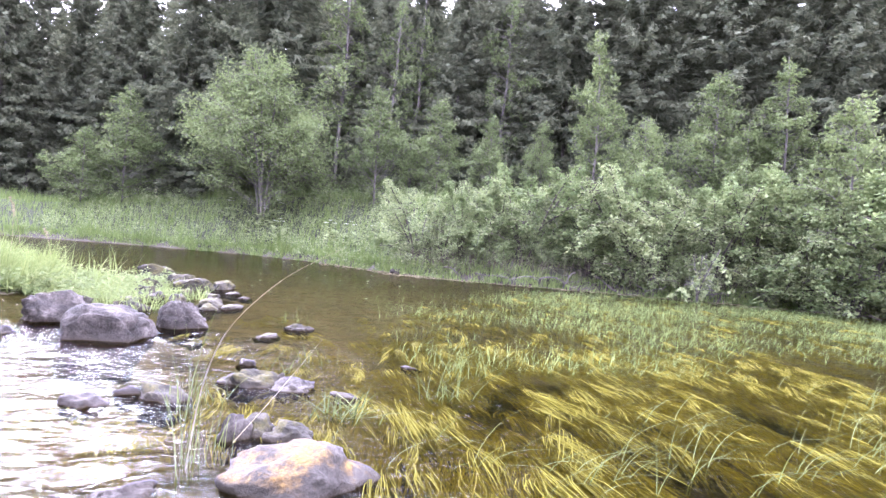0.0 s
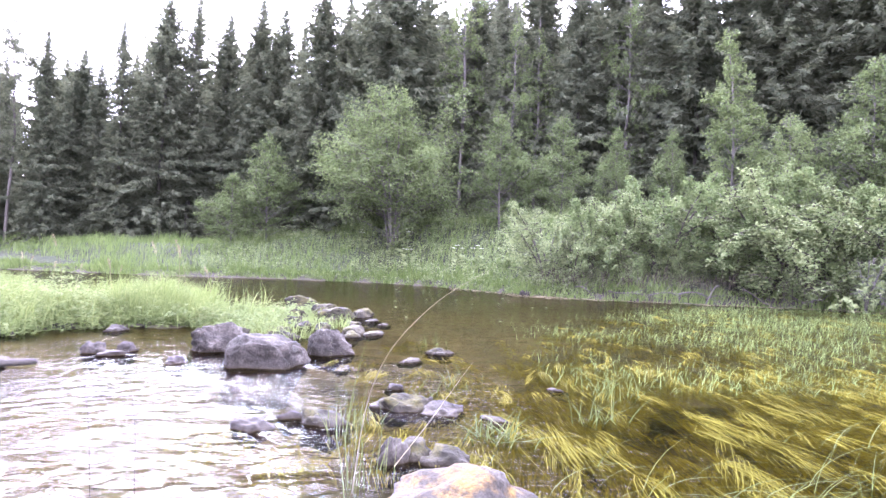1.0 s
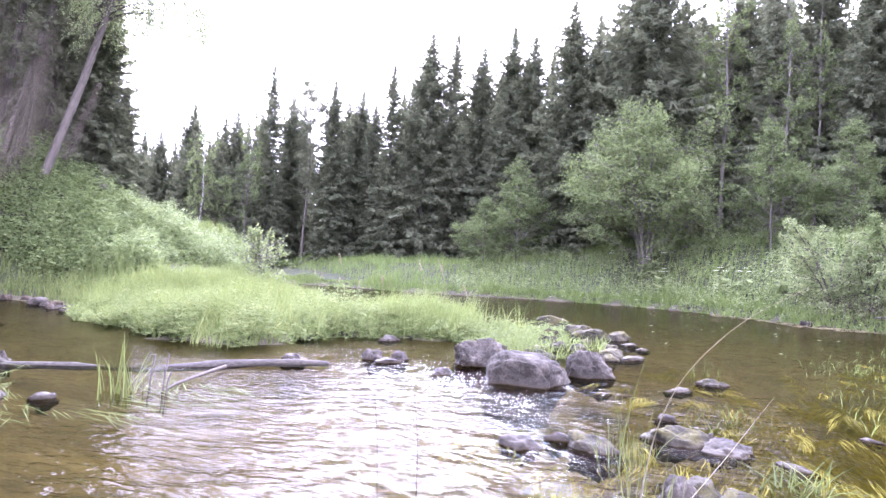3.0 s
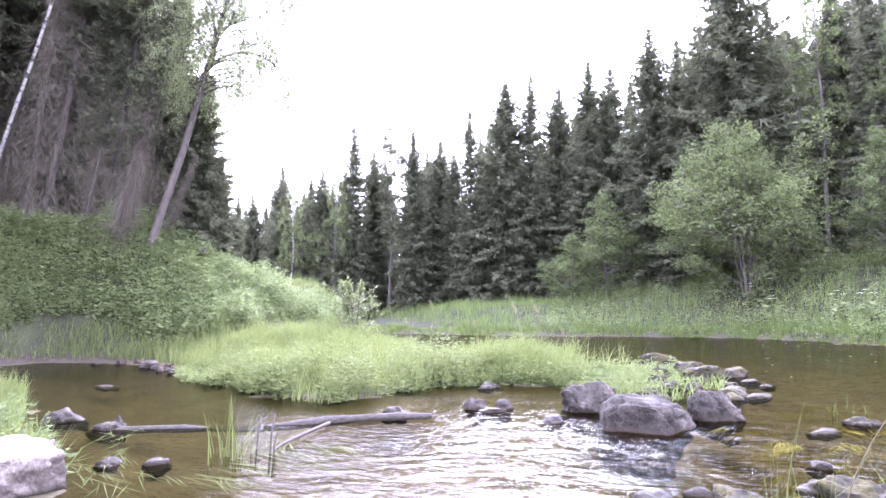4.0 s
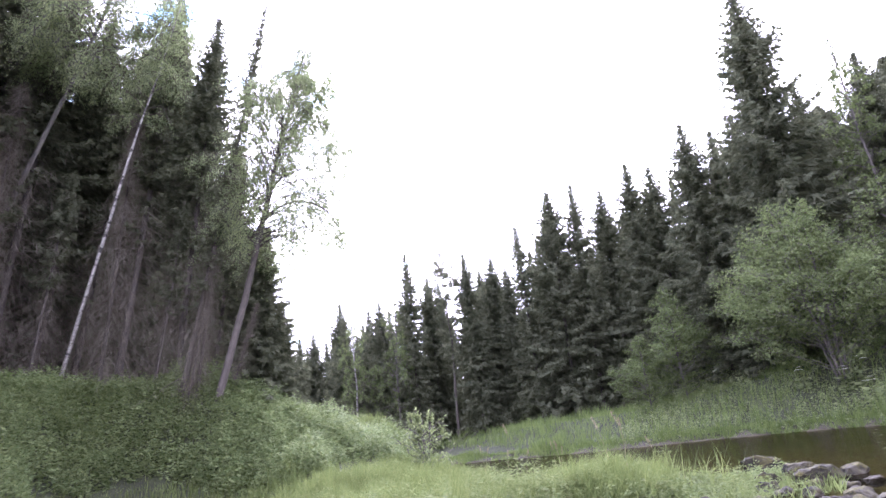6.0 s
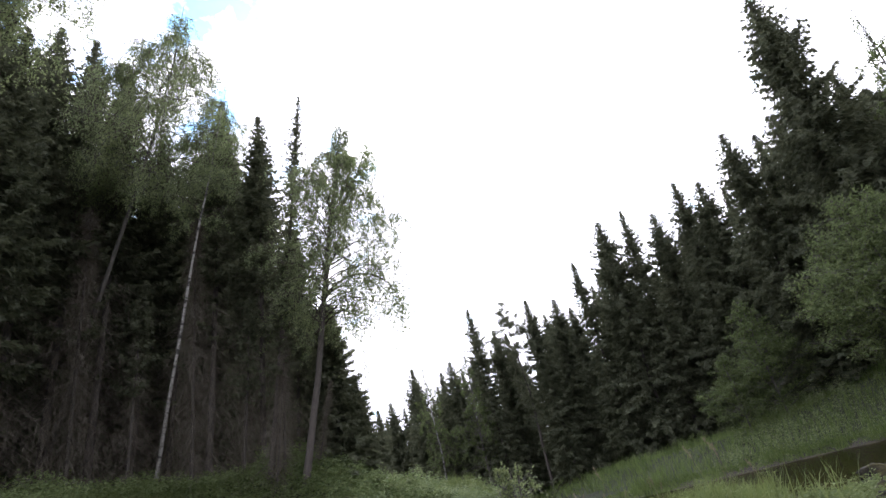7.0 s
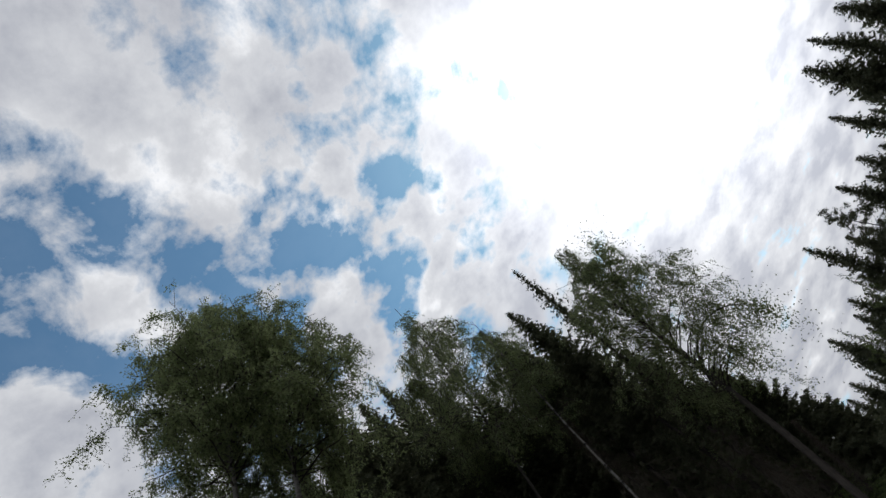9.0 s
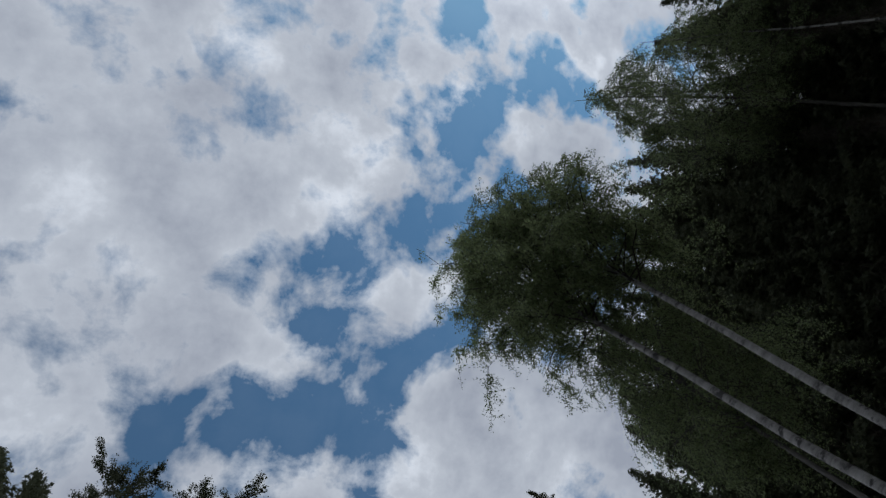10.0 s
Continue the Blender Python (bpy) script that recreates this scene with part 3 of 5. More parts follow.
    weight = weight * rng.lognormal(0, 0.6, len(tw))
    pick = rng.choice(len(tw), leaves, p=weight / weight.sum())
    s = rng.uniform(0.1, 1.05, leaves)
    seg = np.clip((s * 3).astype(int), 0, 2)
    c = tw[pick, seg] + (tw[pick, seg + 1] - tw[pick, seg]) * (s * 3 - seg)[:, None]
    if hang >= 0.35:
        # leaves in hanging strands
        many = max(1, leaves // 18)
        which = rng.integers(0, many, leaves)
        u = rng.random(leaves)
        fall = np.column_stack([rng.normal(scale=0.22, size=(many, 2)), -hang * rng.uniform(0.5, 2.0, many)])
        start = c[:many]
        c = start[which] + fall[which] * u[:, None] + np.clip(rng.normal(scale=0.055, size=(leaves, 3)), -0.1, 0.1)
        tagged(part("twigwork", tubes(name + "_twigwork", [((a, a + d), (0.005, 0.002)) for a, d in zip(start, fall)], 3), MAT_TWIG, root), kind="stuff")
    else:
        c = c + np.clip(rng.normal(size=(leaves, 3)), -1.5, 1.5) * spread * np.array([0.055, 0.055, 0.045])
        c[:, 2] -= hang * 0.5 * rng.exponential(0.5, leaves)
    part("crown", random_leaves(name + "_leaves", c, size, rng, 0.25, hang * 1.5), leaf_mat, root)
    return root, H


def stand(proto, first, base, top, wide=1.0):
    """Put a tree (the first time itself, later a copy) with its foot at base and its tip at top."""
    root, H = proto
    base, top = Vector(base), Vector(top)
    up = top - base
    turn = up.to_track_quat("Z", "Y").to_matrix().to_4x4() @ pose(0, 0, 0, 0, 0, random.uniform(0, 360))
    k = up.length / H
    m = Matrix.Translation(base) @ turn @ Matrix.Diagonal((k * wide, k * wide, k, 1))
    if first:
        root.matrix_basis = m
        return root
    return copy_thing(root, m @ Matrix.Diagonal((*[1 / q for q in root.scale], 1)))


class Grove:
    """Places its prototypes in turn, by bearing, elevation of the tip and distance."""

    def __init__(self, protos):
        self.protos, self.used, self.k = protos, set(), 0

    def put(self, az, el, dist, lean=0.0, wide=1.0, which=None, foot=None):
        i = self.k % len(self.protos) if which is None else which
        self.k += 1
        a0, a1 = radians(az + lean), radians(az)
        bx, by = -math.sin(a0) * (foot or dist), math.cos(a0) * (foot or dist)
        top = (-math.sin(a1) * dist, math.cos(a1) * dist, 1.35 + dist * math.tan(radians(el)))
        ob = stand(self.protos[i], i not in self.used, (bx, by, high(bx, by) - 0.12), top, wide)
        self.used.add(i)
        return ob


FAR = "tall dark green spruce with drooping branches on the forest edge"
far_wood = Grove([spruce(11, 18, 3.3, FAR, dense=0.72), spruce(12, 18, 2.9, FAR, gap=0.44, dense=0.72), spruce(13, 18, 3.7, FAR, gap=0.44, dense=0.72), spruce(14, 18, 2.3, "slim ragged spruce with thin branches", gap=0.55, dense=0.8)])
# far bank, where the river bends away: bearing, elevation of the tip, distance
for az, el, dist in [(49, 9.6, 66), (48.0, 10.3, 70), (46.8, 10.6, 64), (45.7, 9.9, 66), (44.3, 13.0, 60), (41.8, 12.1, 62), (40.8, 12.8, 58), (38.0, 16.9, 55), 
                     (36.2, 14.5, 57), (32.6, 16.3, 52), (30.1, 15.6, 54), (27.4, 18.2, 50), (28.9, 14.5, 52), (25.6, 16.6, 53)]:
    far_wood.put(az, el, dist, wide=1.1)
for az, el, dist in [(24.0, 20.8, 50), (21.7, 21.0, 50), (19.2, 19.8, 51), (16.5, 21.6, 49), (14.6, 20.8, 48), (12.9, 19.6, 50), (11.2, 23.6, 43), (8.9, 22.4, 45),
                     (7.0, 23.2, 42), (5.8, 23.0, 44), (4.3, 32.2, 40), (1.8, 24.0, 44), (-2.8, 24.5, 43), (-5.2, 24, 40), (-8.6, 27, 41), (-12.2, 25, 38), (-15.5, 28, 39)]:
    far_wood.put(az, el, dist, lean=0.6, wide=1.15)
for az, el, dist in [(-18.6, 26, 37), (-21.8, 29, 36), (-25.0, 27, 37), (-28.2, 30, 35), (-31.5, 28, 36), (-35.0, 30, 35), (-38.4, 27, 36), (-42.0, 29, 34), (-46.0, 28, 36), (-50, 29, 35), (-55, 28, 36)]:
    far_wood.put(az, el, dist, wide=1.25)
for az, el, dist in [(50.3, 9.3, 64), (47.4, 9.4, 66), (45.1, 10.0, 68), (43.0, 10.2, 65), (42.4, 11.0, 64), (39.9, 12.0, 62), (38.8, 12.8, 60), (35.2, 14.0, 60), (31.3, 14.6, 58), (26.4, 15.8, 57)]:
    far_wood.put(az, el, dist, wide=1.0)
# deeper rows behind, filling the wood
deep_wood = Grove([spruce(15, 18, 3.6, FAR, gap=0.66, dense=0.32, thin=1.15, broad=1.7), spruce(16, 18, 3.2, FAR, gap=0.66, dense=0.32, thin=1.15, broad=1.7)])
for k in range(64):
    az = 52 - k * 1.7 + random.uniform(-0.6, 0.6)
    far = 68 if az > 27 else 59 if az > -4 else 47
    dist = far + random.uniform(0, 14)
    deep_wood.put(az, (8.5 if az > 38 else 12.5 if az > 25 else 16.5 if az > 3 else 22) + random.uniform(-2, 1.5), dist, wide=random.uniform(1.1, 1.5))

DARK = "dense dark spruce with bare grey lower branches"
near_wood = Grove([spruce(21, 20, 2.7, DARK, dead=0.50, gap=0.38, dense=1.0), spruce(22, 20, 2.3, DARK, dead=0.56, gap=0.38, dense=1.0), spruce(23, 20, 3.0, DARK, dead=0.40, gap=0.4, dense=1.0)])
for az, el, dist, lean in [(54.2, 37.0, 27, 4), (57.6, 38.4, 27, 5), (52.4, 27, 27, 3), (55.8, 30, 29, 4), (60.8, 34, 29, 5), (63.5, 36, 29, 5), (66.2, 41, 28, 5), (69.2, 42.8, 28, 5),
                           (72.2, 43.5, 27, 6), (76.4, 43.8, 25, 6), (79.5, 42, 27, 6), (83, 43, 25, 7), (87, 42, 26, 7), (91, 43, 25, 7), (95, 41, 26, 7), (99, 42, 24, 8), (104, 40, 26, 8), (108.5, 41, 25, 7), (113, 40, 26, 6), (118, 39, 26, 6)]:
    near_wood.put(az, el, dist, lean, 1.1)
for az, el, dist in [(75, 43, 23), (78.5, 44, 22), (82, 45, 22), (85, 44, 21.5), (88.5, 45, 21.5), (92, 44, 21), (96, 44, 21), (100, 43, 21), (104.5, 42, 21), (109, 41, 21)]:
    near_wood.put(az, el, dist, 6, 1.15)
deep_near = Grove([spruce(27, 20, 3.4, DARK, dead=0.0, gap=0.6, dense=0.36, thin=1.3, broad=1.8)])
for k in range(44):
    az = 51 + k * 1.5 + random.uniform(-0.7, 0.7)
    deep_near.put(az, random.uniform(28, 36) if az > 54 else 20, random.uniform(31, 41), 5, random.uniform(1.0, 1.3))
# the small spruce at the wood's corner
corner = Grove([spruce(24, 9, 1.9, "young green spruce at the corner of the wood", gap=0.3, dense=1.2)])
corner.put(50.8, 20.0, 26, 1.0, 1.25)
corner.put(49.4, 13.5, 27, 0.6, 1.3)
corner.put(48.0, 8.6, 30, 0.5, 1.1)
skirt = Grove([spruce(28, 14, 1.7, "thin dead spruce hung with grey twigs", dead=2.5, gap=0.34, dense=1.1), spruce(29, 14, 2.0, "half-dead spruce with a few green boughs", dead=0.75, gap=0.45, dense=0.7)])
for k, (az, el, dist) in enumerate([(51.4, 13.5, 24.6), (54.0, 24.0, 24.4), (54.8, 17.5, 24.2), (57.2, 22.0, 25.5), (61.2, 29.0, 26.5), (66.0, 24.0, 26.5), (70.0, 30.0, 26.5)]):
    skirt.put(az, el, dist, 2.5, 1.0, k % 2)
# tops that stand behind the viewer
behind = Grove([spruce(25, 22, 2.0, "tall spruce behind the stony shore", gap=0.45)])
for az, el, dist in [(-167.5, 77.3, 6.4), (-179.0, 76.0, 6.6), (111, 49.2, 22)]:
    behind.put(az, el, dist, 1, 0.8)

# birches
def birch(seed, H, spread, low, limbs, leaves, label, hang=0.35, size=0.13, thick=0.0075, bark_mat=None, rise=0.9, leaf_mat=None):
    return leafy(seed, H, spread, low, limbs, leaves, size, "birch_tree", label, "birch", leaf_mat or MAT_BIRCH, bark_mat or MAT_BIRCH_BARK, thick, hang, group="birches of the wood", rise=rise)


lean_birch = Grove([birch(31, 17, 3.5, 0.38, 130, 70000, "leaning birch with a thin see-through crown of hanging twigs", 0.5, 0.07, 0.0085, MAT_SPRUCE_BARK, 0.95)])
leaner = lean_birch.put(44.4, 36.2, 24, 10.6)
white_birch = Grove([birch(32, 18, 1.9, 0.62, 30, 9000, "slender white birch leaning out of the dark wood", 0.4, 0.075, 0.0040), birch(33, 19, 2.9, 0.6, 80, 60000, "birch with a hanging green crown above the spruces", 0.55, 0.062, 0.0042, MAT_ALDER_BARK)])
white_birch.put(57.0, 41.0, 23, 9.6, which=0, foot=27.5)
white_birch.put(59.6, 48.6, 22, 15.5, 1.15, which=1, foot=30)
big_birch = Grove([birch(34, 21, 3.0, 0.63, 110, 84000, "large birch with a white trunk and wide green crown", 0.36, 0.062, 0.0052), birch(35, 21, 2.9, 0.62, 100, 78000, "large birch with a scarred white trunk", 0.36, 0.062, 0.0052)])
big_birch.put(76.6, 58.0, 12.0, 33, which=0, foot=11.0)
big_birch.put(69.2, 56.4, 12.2, 39, which=1, foot=11.4)
white_birch.put(91.0, 50.5, 13.5, 20, 1.0, which=1, foot=13.0)
far_birch = Grove([birch(36, 14, 1.9, 0.25, 60, 6000, "pale birch standing among the far spruces", 0.4, 0.13, 0.006, MAT_BIRCH_BARK, leaf_mat=MAT_ALDER),
                   birch(36, 14, 1.9, 0.25, 60, 6000, "grey-green birch standing among the far spruces", 0.4, 0.13, 0.006, MAT_ALDER_BARK, leaf_mat=MAT_ALDER)])
for az, el, dist in [(43.1, 13.6, 57), (39.4, 14.9, 55), (-1.8, 28, 41), (-6.4, 24, 39), (-8.6, 22, 39), (-16.5, 25, 37), (9.2, 21, 45)]:
    far_birch.put(az, el, dist, 0.5, which=0 if az > 40 else 1)
far_pine = Grove([leafy(38, 18, 2.0, 0.35, 46, 9000, 0.15, "pine_tree", "tall pine with an open rounded crown", "pine", MAT_NEEDLE, MAT_SPRUCE_BARK, 0.007, 0.05, group="pines of the forest edge", rise=0.7, dome=1.0)])
far_pine.put(34.6, 17.6, 53, 0.3, 1.0)
far_pine.put(30.7, 15.2, 54, 0.3, 0.6)
snag_tree = Grove([spruce(26, 18, 1.25, "half-dead spruce with short thin branches", dead=0.3, gap=0.62, dense=0.75, thin=0.6)])
snag_tree.put(49.6, 38.3, 24.5, 8)
pines = Grove([leafy(37, 22, 2.4, 0.72, 26, 9000, 0.13, "pine_tree", "pine with a dark rounded crown", "pine", MAT_NEEDLE, MAT_SPRUCE_BARK, 0.008, 0.05, group="pines behind the shore", rise=0.6)])
for az, el, dist in [(163, 75.2, 7.2), (146, 71.8, 8.2), (136, 68.4, 9.0)]:
    pines.put(az, el, dist, 1, 0.42)


def side_limb(root, name, spots, dist, leaves, seed):
    """A long limb reaching out of a crown, with leaves hanging from it; spots are bearings and elevations."""
    rng = np.random.default_rng(seed)
    p = np.array([tuple(bearing(a, e) * (dist / math.cos(radians(e))) + Vector((0, 0, 1.35))) for a, e in spots])
    s = np.linspace(0, len(p) - 1, 16)
    line = np.stack([np.interp(s, np.arange(len(p)), p[:, k]) for k in range(3)], 1)
    for _ in range(3):
        line[1:-1] = 0.25 * line[:-2] + 0.5 * line[1:-1] + 0.25 * line[2:]
    back = root.matrix_basis.inverted()
    limb = part("limb", tubes(name, [(line, np.linspace(0.06, 0.012, 16))], 6), MAT_TWIG, root)
    limb.matrix_parent_inverse = back
    i = np.clip((16 * rng.beta(3.0, 1.1, leaves)).astype(int), 0, 15)
    c = line[i] + rng.normal(scale=0.42, size=(leaves, 3)) * rng.choice([0.3, 0.6, 1.0], (leaves, 1))
    c[:, 2] -= rng.exponential(0.6, leaves)
    crown = part("limb_leaves", random_leaves(name + "_leaves", c, 0.095, rng, 0.2, 0.9), MAT_BIRCH, root)
    crown.matrix_parent_inverse = back
    tagged(crown, kind="stuff")


side_limb(leaner, "long_limb", [(51.8, 19.0), (50.0, 21.5), (47.0, 22.3), (44.6, 21.0), (43.8, 19.0)], 24, 2400, 3)
side_limb(leaner, "high_limb", [(48.5, 27.0), (45.4, 30.6), (43.6, 33.0)], 24, 2200, 4)
side_limb(leaner, "low_limb", [(52.2, 17.5), (50.0, 19.0), (47.4, 19.4)], 24, 900, 5)

# alders, rowans and young birches on the far bank
bush = Grove([leafy(41, 9, 4.1, 0.05, 130, 30000, 0.13, "rowan_tree", "broad many-stemmed tree with pale green leaves", "tree", MAT_ALDER, MAT_ALDER_BARK, 0.010, 0.12, 5, 0.26, "trees on the grassy bank", dome=0.7, cone=0.3),
              leafy(42, 6, 2.2, 0.08, 60, 9000, 0.12, "alder_tree", "young pointed alder on the grassy bank", "tree", MAT_ALDER, MAT_ALDER_BARK, 0.006, 0.12, 1, 0, "trees on the grassy bank", dome=0.25, cone=0.7),
              leafy(43, 8, 1.7, 0.12, 54, 8000, 0.12, "aspen_tree", "slim young aspen with light green leaves", "tree", MAT_ALDER, MAT_ALDER_BARK, 0.006, 0.05, 1, 0, "trees on the grassy bank", dome=0.4, cone=0.55)])
for az, el, dist, which, wide in [(4.4, 16.6, 36.5, 0, 1.15), (15.6, 10.8, 41, 1, 1.1), (18.6, 7.2, 41, 1, 1.25), (-5.2, 13.7, 34, 1, 1.0), (-10.7, 13.4, 33, 1, 0.95), (-15.4, 12.2, 32, 1, 0.8),
                                  (-24.8, 20.0, 29, 2, 1.0), (-29.0, 12.8, 27.5, 1, 0.9), (-34.4, 16.4, 30, 1, 0.95), (-39.6, 17.2, 30, 2, 1.2), (-44.4, 14.4, 27, 1, 1.0), (-49, 15, 28, 2, 1.3), (-20, 12, 32, 1, 0.8), (-37.0, 12.5, 29.5, 1, 1.0)]:
    bush.put(az, el, dist, 0, wide, which)
shrub = Grove([leafy(51, 2.6, 1.2, 0.05, 40, 9000, 0.062, "willow_shrub", "grey-green willow shrub leaning over the water", "shrub", MAT_WILLOW, MAT_TWIG, 0.012, 0.25, 9, 0.5, "willow shrubs on the bank"),
               leafy(52, 2.6, 1.0, 0.05, 40, 9000, 0.062, "willow_shrub", "bushy green willow shrub on the river bank", "shrub", MAT_HERB, MAT_TWIG, 0.012, 0.2, 7, 0.45, "willow shrubs on the bank")])
for k, (az, el, dist) in enumerate([(-9.8, 4.7, 26.5), (-13.8, 6.1, 26), (-17.0, 6.0, 26.5), (-19.5, 6.9, 26), (-22.6, 6.6, 26.5), (-26.0, 7.4, 26.5), (-29.2, 7.0, 26), (-32.2, 8.1, 26.5), (-35.0, 6.8, 27), (-38, 6.5, 27.5),
                                    (-41.8, 7.6, 27), (-45.0, 8.5, 27), (-48.5, 8.0, 27), (-52.5, 8.0, 26), (-12.0, 3.4, 25.8), (-16.5, 3.2, 25.8), (-21.5, 3.7, 25.8), (-25.0, 3.8, 25.9), (-30.2, 3.8, 25.9), (-34.5, 3.0, 26.6), (-39, 3.4, 26.8), (-43, 3.4, 26.8)]):
    shrub.put(az, el + (1.2, -0.6, 0.3)[k % 3], dist, 0, (1.35, 1.15, 1.5)[k % 3], k % 2)
bushlet = Grove([leafy(53, 1.6, 0.75, 0.05, 30, 1500, 0.07, "willow_shrub", "small pale willow bush on the grassy mound", "shrub", MAT_WILLOW, MAT_ALDER_BARK, 0.012, 0.1, 6, 0.4)])
bushlet.put(38.0, 4.0, 20.5, 0, 1.0)


# ---- rocks ----
def rock_mesh(seed, w, d, h, sink, rough=0.17, blocky=0.0, cuts=()):
    """A river boulder: a rounded block with broad facets and worn edges, its foot below the water."""
    rng = np.random.default_rng(seed)
    bm = bmesh.new()
    bmesh.ops.create_icosphere(bm, subdivisions=5 if w > 0.6 and h > 0.2 else 4 if w > 0.3 else 3, radius=1.0)
    v = np.array([q.co[:] for q in bm.verts])
    f = np.array([[q.index for q in p.verts] for p in bm.faces])
    bm.free()
    v = np.sign(v) * np.abs(v) ** (0.92 - 0.3 * blocky)
    v = v / np.linalg.norm(v, axis=1).max()
    for k in range(12):
        a = unit(rng.normal(size=3) * [1, 1, 0.5])
        c = rng.uniform(0.56, 0.86)
        over = np.maximum(0, v @ a - c)
        v = v - over[:, None] * a * 0.92
    for *a, c in cuts:
        a = unit(np.array(a))
        v = v - np.maximum(0, v @ a - c)[:, None] * a * 0.96
    off = rng.uniform(-50, 50, 3)
    amp = np.array([noise.fractal(Vector(p * 1.5 + off), 0.75, 2.2, 7) for p in v])
    crack = np.array([abs(noise.noise(Vector(p * 2.3 - off))) for p in v])
    v = v * (1 + rough * amp - 0.10 * np.maximum(0, 0.07 - crack) / 0.07)[:, None]
    v = v / np.abs(v).max(0)
    v = v * [w / 2, d / 2, (h + sink) / 2]
    v[:, 2] += (h - sink) / 2
    return mesh_of("rock", v, f, True)


def rock(x, y, w, d, h, seed, mat=None, label="rounded grey river stone standing in the water", name="rock", turn=0.0, z=0.0, blocky=0.0, cuts=()):
    small = w < 0.65
    ob = part(name, rock_mesh(seed, w * (1.08 if small else 1), d, h * (0.62 if small else 1), 0.75 * h + 0.06, 0.32 if small else 0.2, blocky, cuts), mat or MAT_ROCK)
    ob.matrix_basis = pose(x, y, z, 0, 0, turn)
    return tagged(ob, label, "rock", "stones in the river")


rock(-1.87, 7.45, 1.18, 0.85, 0.60, 6, label="large purple-grey boulder in the stream", name="boulder", blocky=0.9,
     cuts=[(0.16, -0.1, 1, 0.42), (0.1, -1, 0.2, 0.52), (-1, -0.2, 0.2, 0.62), (1, -0.3, 0.75, 0.56), (-0.6, -0.4, 1, 0.55)])
rock(-2.78, 8.55, 0.82, 0.7, 0.40, 2, label="rounded grey boulder behind the large one", name="boulder")
rock(-1.26, 8.55, 0.70, 0.6, 0.34, 3, label="smooth tan-grey boulder beside the large one", name="boulder")
rock(0.36, 3.25, 1.1, 0.75, 0.20, 4, MAT_ROCK_LICHEN, "broad flat rock with yellow lichen near the shore", "boulder")
rock(-5.55, 2.85, 1.0, 0.7, 0.40, 5, MAT_ROCK_PALE, label="pale grey boulder at the grassy shore", name="boulder")
for k, (x, y, w, h) in enumerate([(-4.2, 8.0, 0.34, 0.24), (-3.9, 8.15, 0.32, 0.22), (-2.88, 7.42, 0.38, 0.14), (-1.17, 4.72, 0.42, 0.12), (-0.93, 5.05, 0.24, 0.13), (-0.02, 4.0, 0.3, 0.24),
                                  (0.3, 5.42, 0.55, 0.12), (-0.19, 6.35, 0.22, 0.1), (0.16, 5.75, 0.16, 0.09), (-0.42, 3.05, 0.4, 0.13), (-8.5, 4.9, 0.6, 0.26), (-7.4, 4.78, 0.52, 0.14), (-7.36, 4.9, 0.16, 0.24),
                                  (-5.3, 3.9, 0.26, 0.1), (-5.65, 3.65, 0.3, 0.12), (-5.1, 7.3, 0.5, 0.14), (-6.1, 10.3, 0.48, 0.17), (-5.15, 10.3, 0.5, 0.16), (-5.0, 10.95, 0.4, 0.16)]):
    rock(x, y, w, w * 0.8, h, 20 + k, turn=k * 47)
for k, (x, y, w, h) in enumerate([(-4.65, 11.3, 0.45, 0.16), (-8.55, 8.25, 0.3, 0.17), (-3.95, 7.95, 0.55, 0.1), (-11.9, 7.6, 0.6, 0.05), (-8.3, 35.6, 1.0, 0.16), (-10.6, 35.9, 0.9, 0.12),
                                  (-15.3, 10.9, 0.7, 0.2), (-14.6, 10.7, 0.5, 0.16), (-13.9, 10.4, 0.5, 0.2), (-6.3, 9.3, 0.4, 0.12), (3.6, 25.4, 0.8, 0.25), (6.2, 23.9, 0.7, 0.2), (-3.4, 10.6, 0.4, 0.14)]):
    rock(x, y, w, w * 0.75, h, 50 + k, turn=k * 61, label="small grey stone at the water's edge")
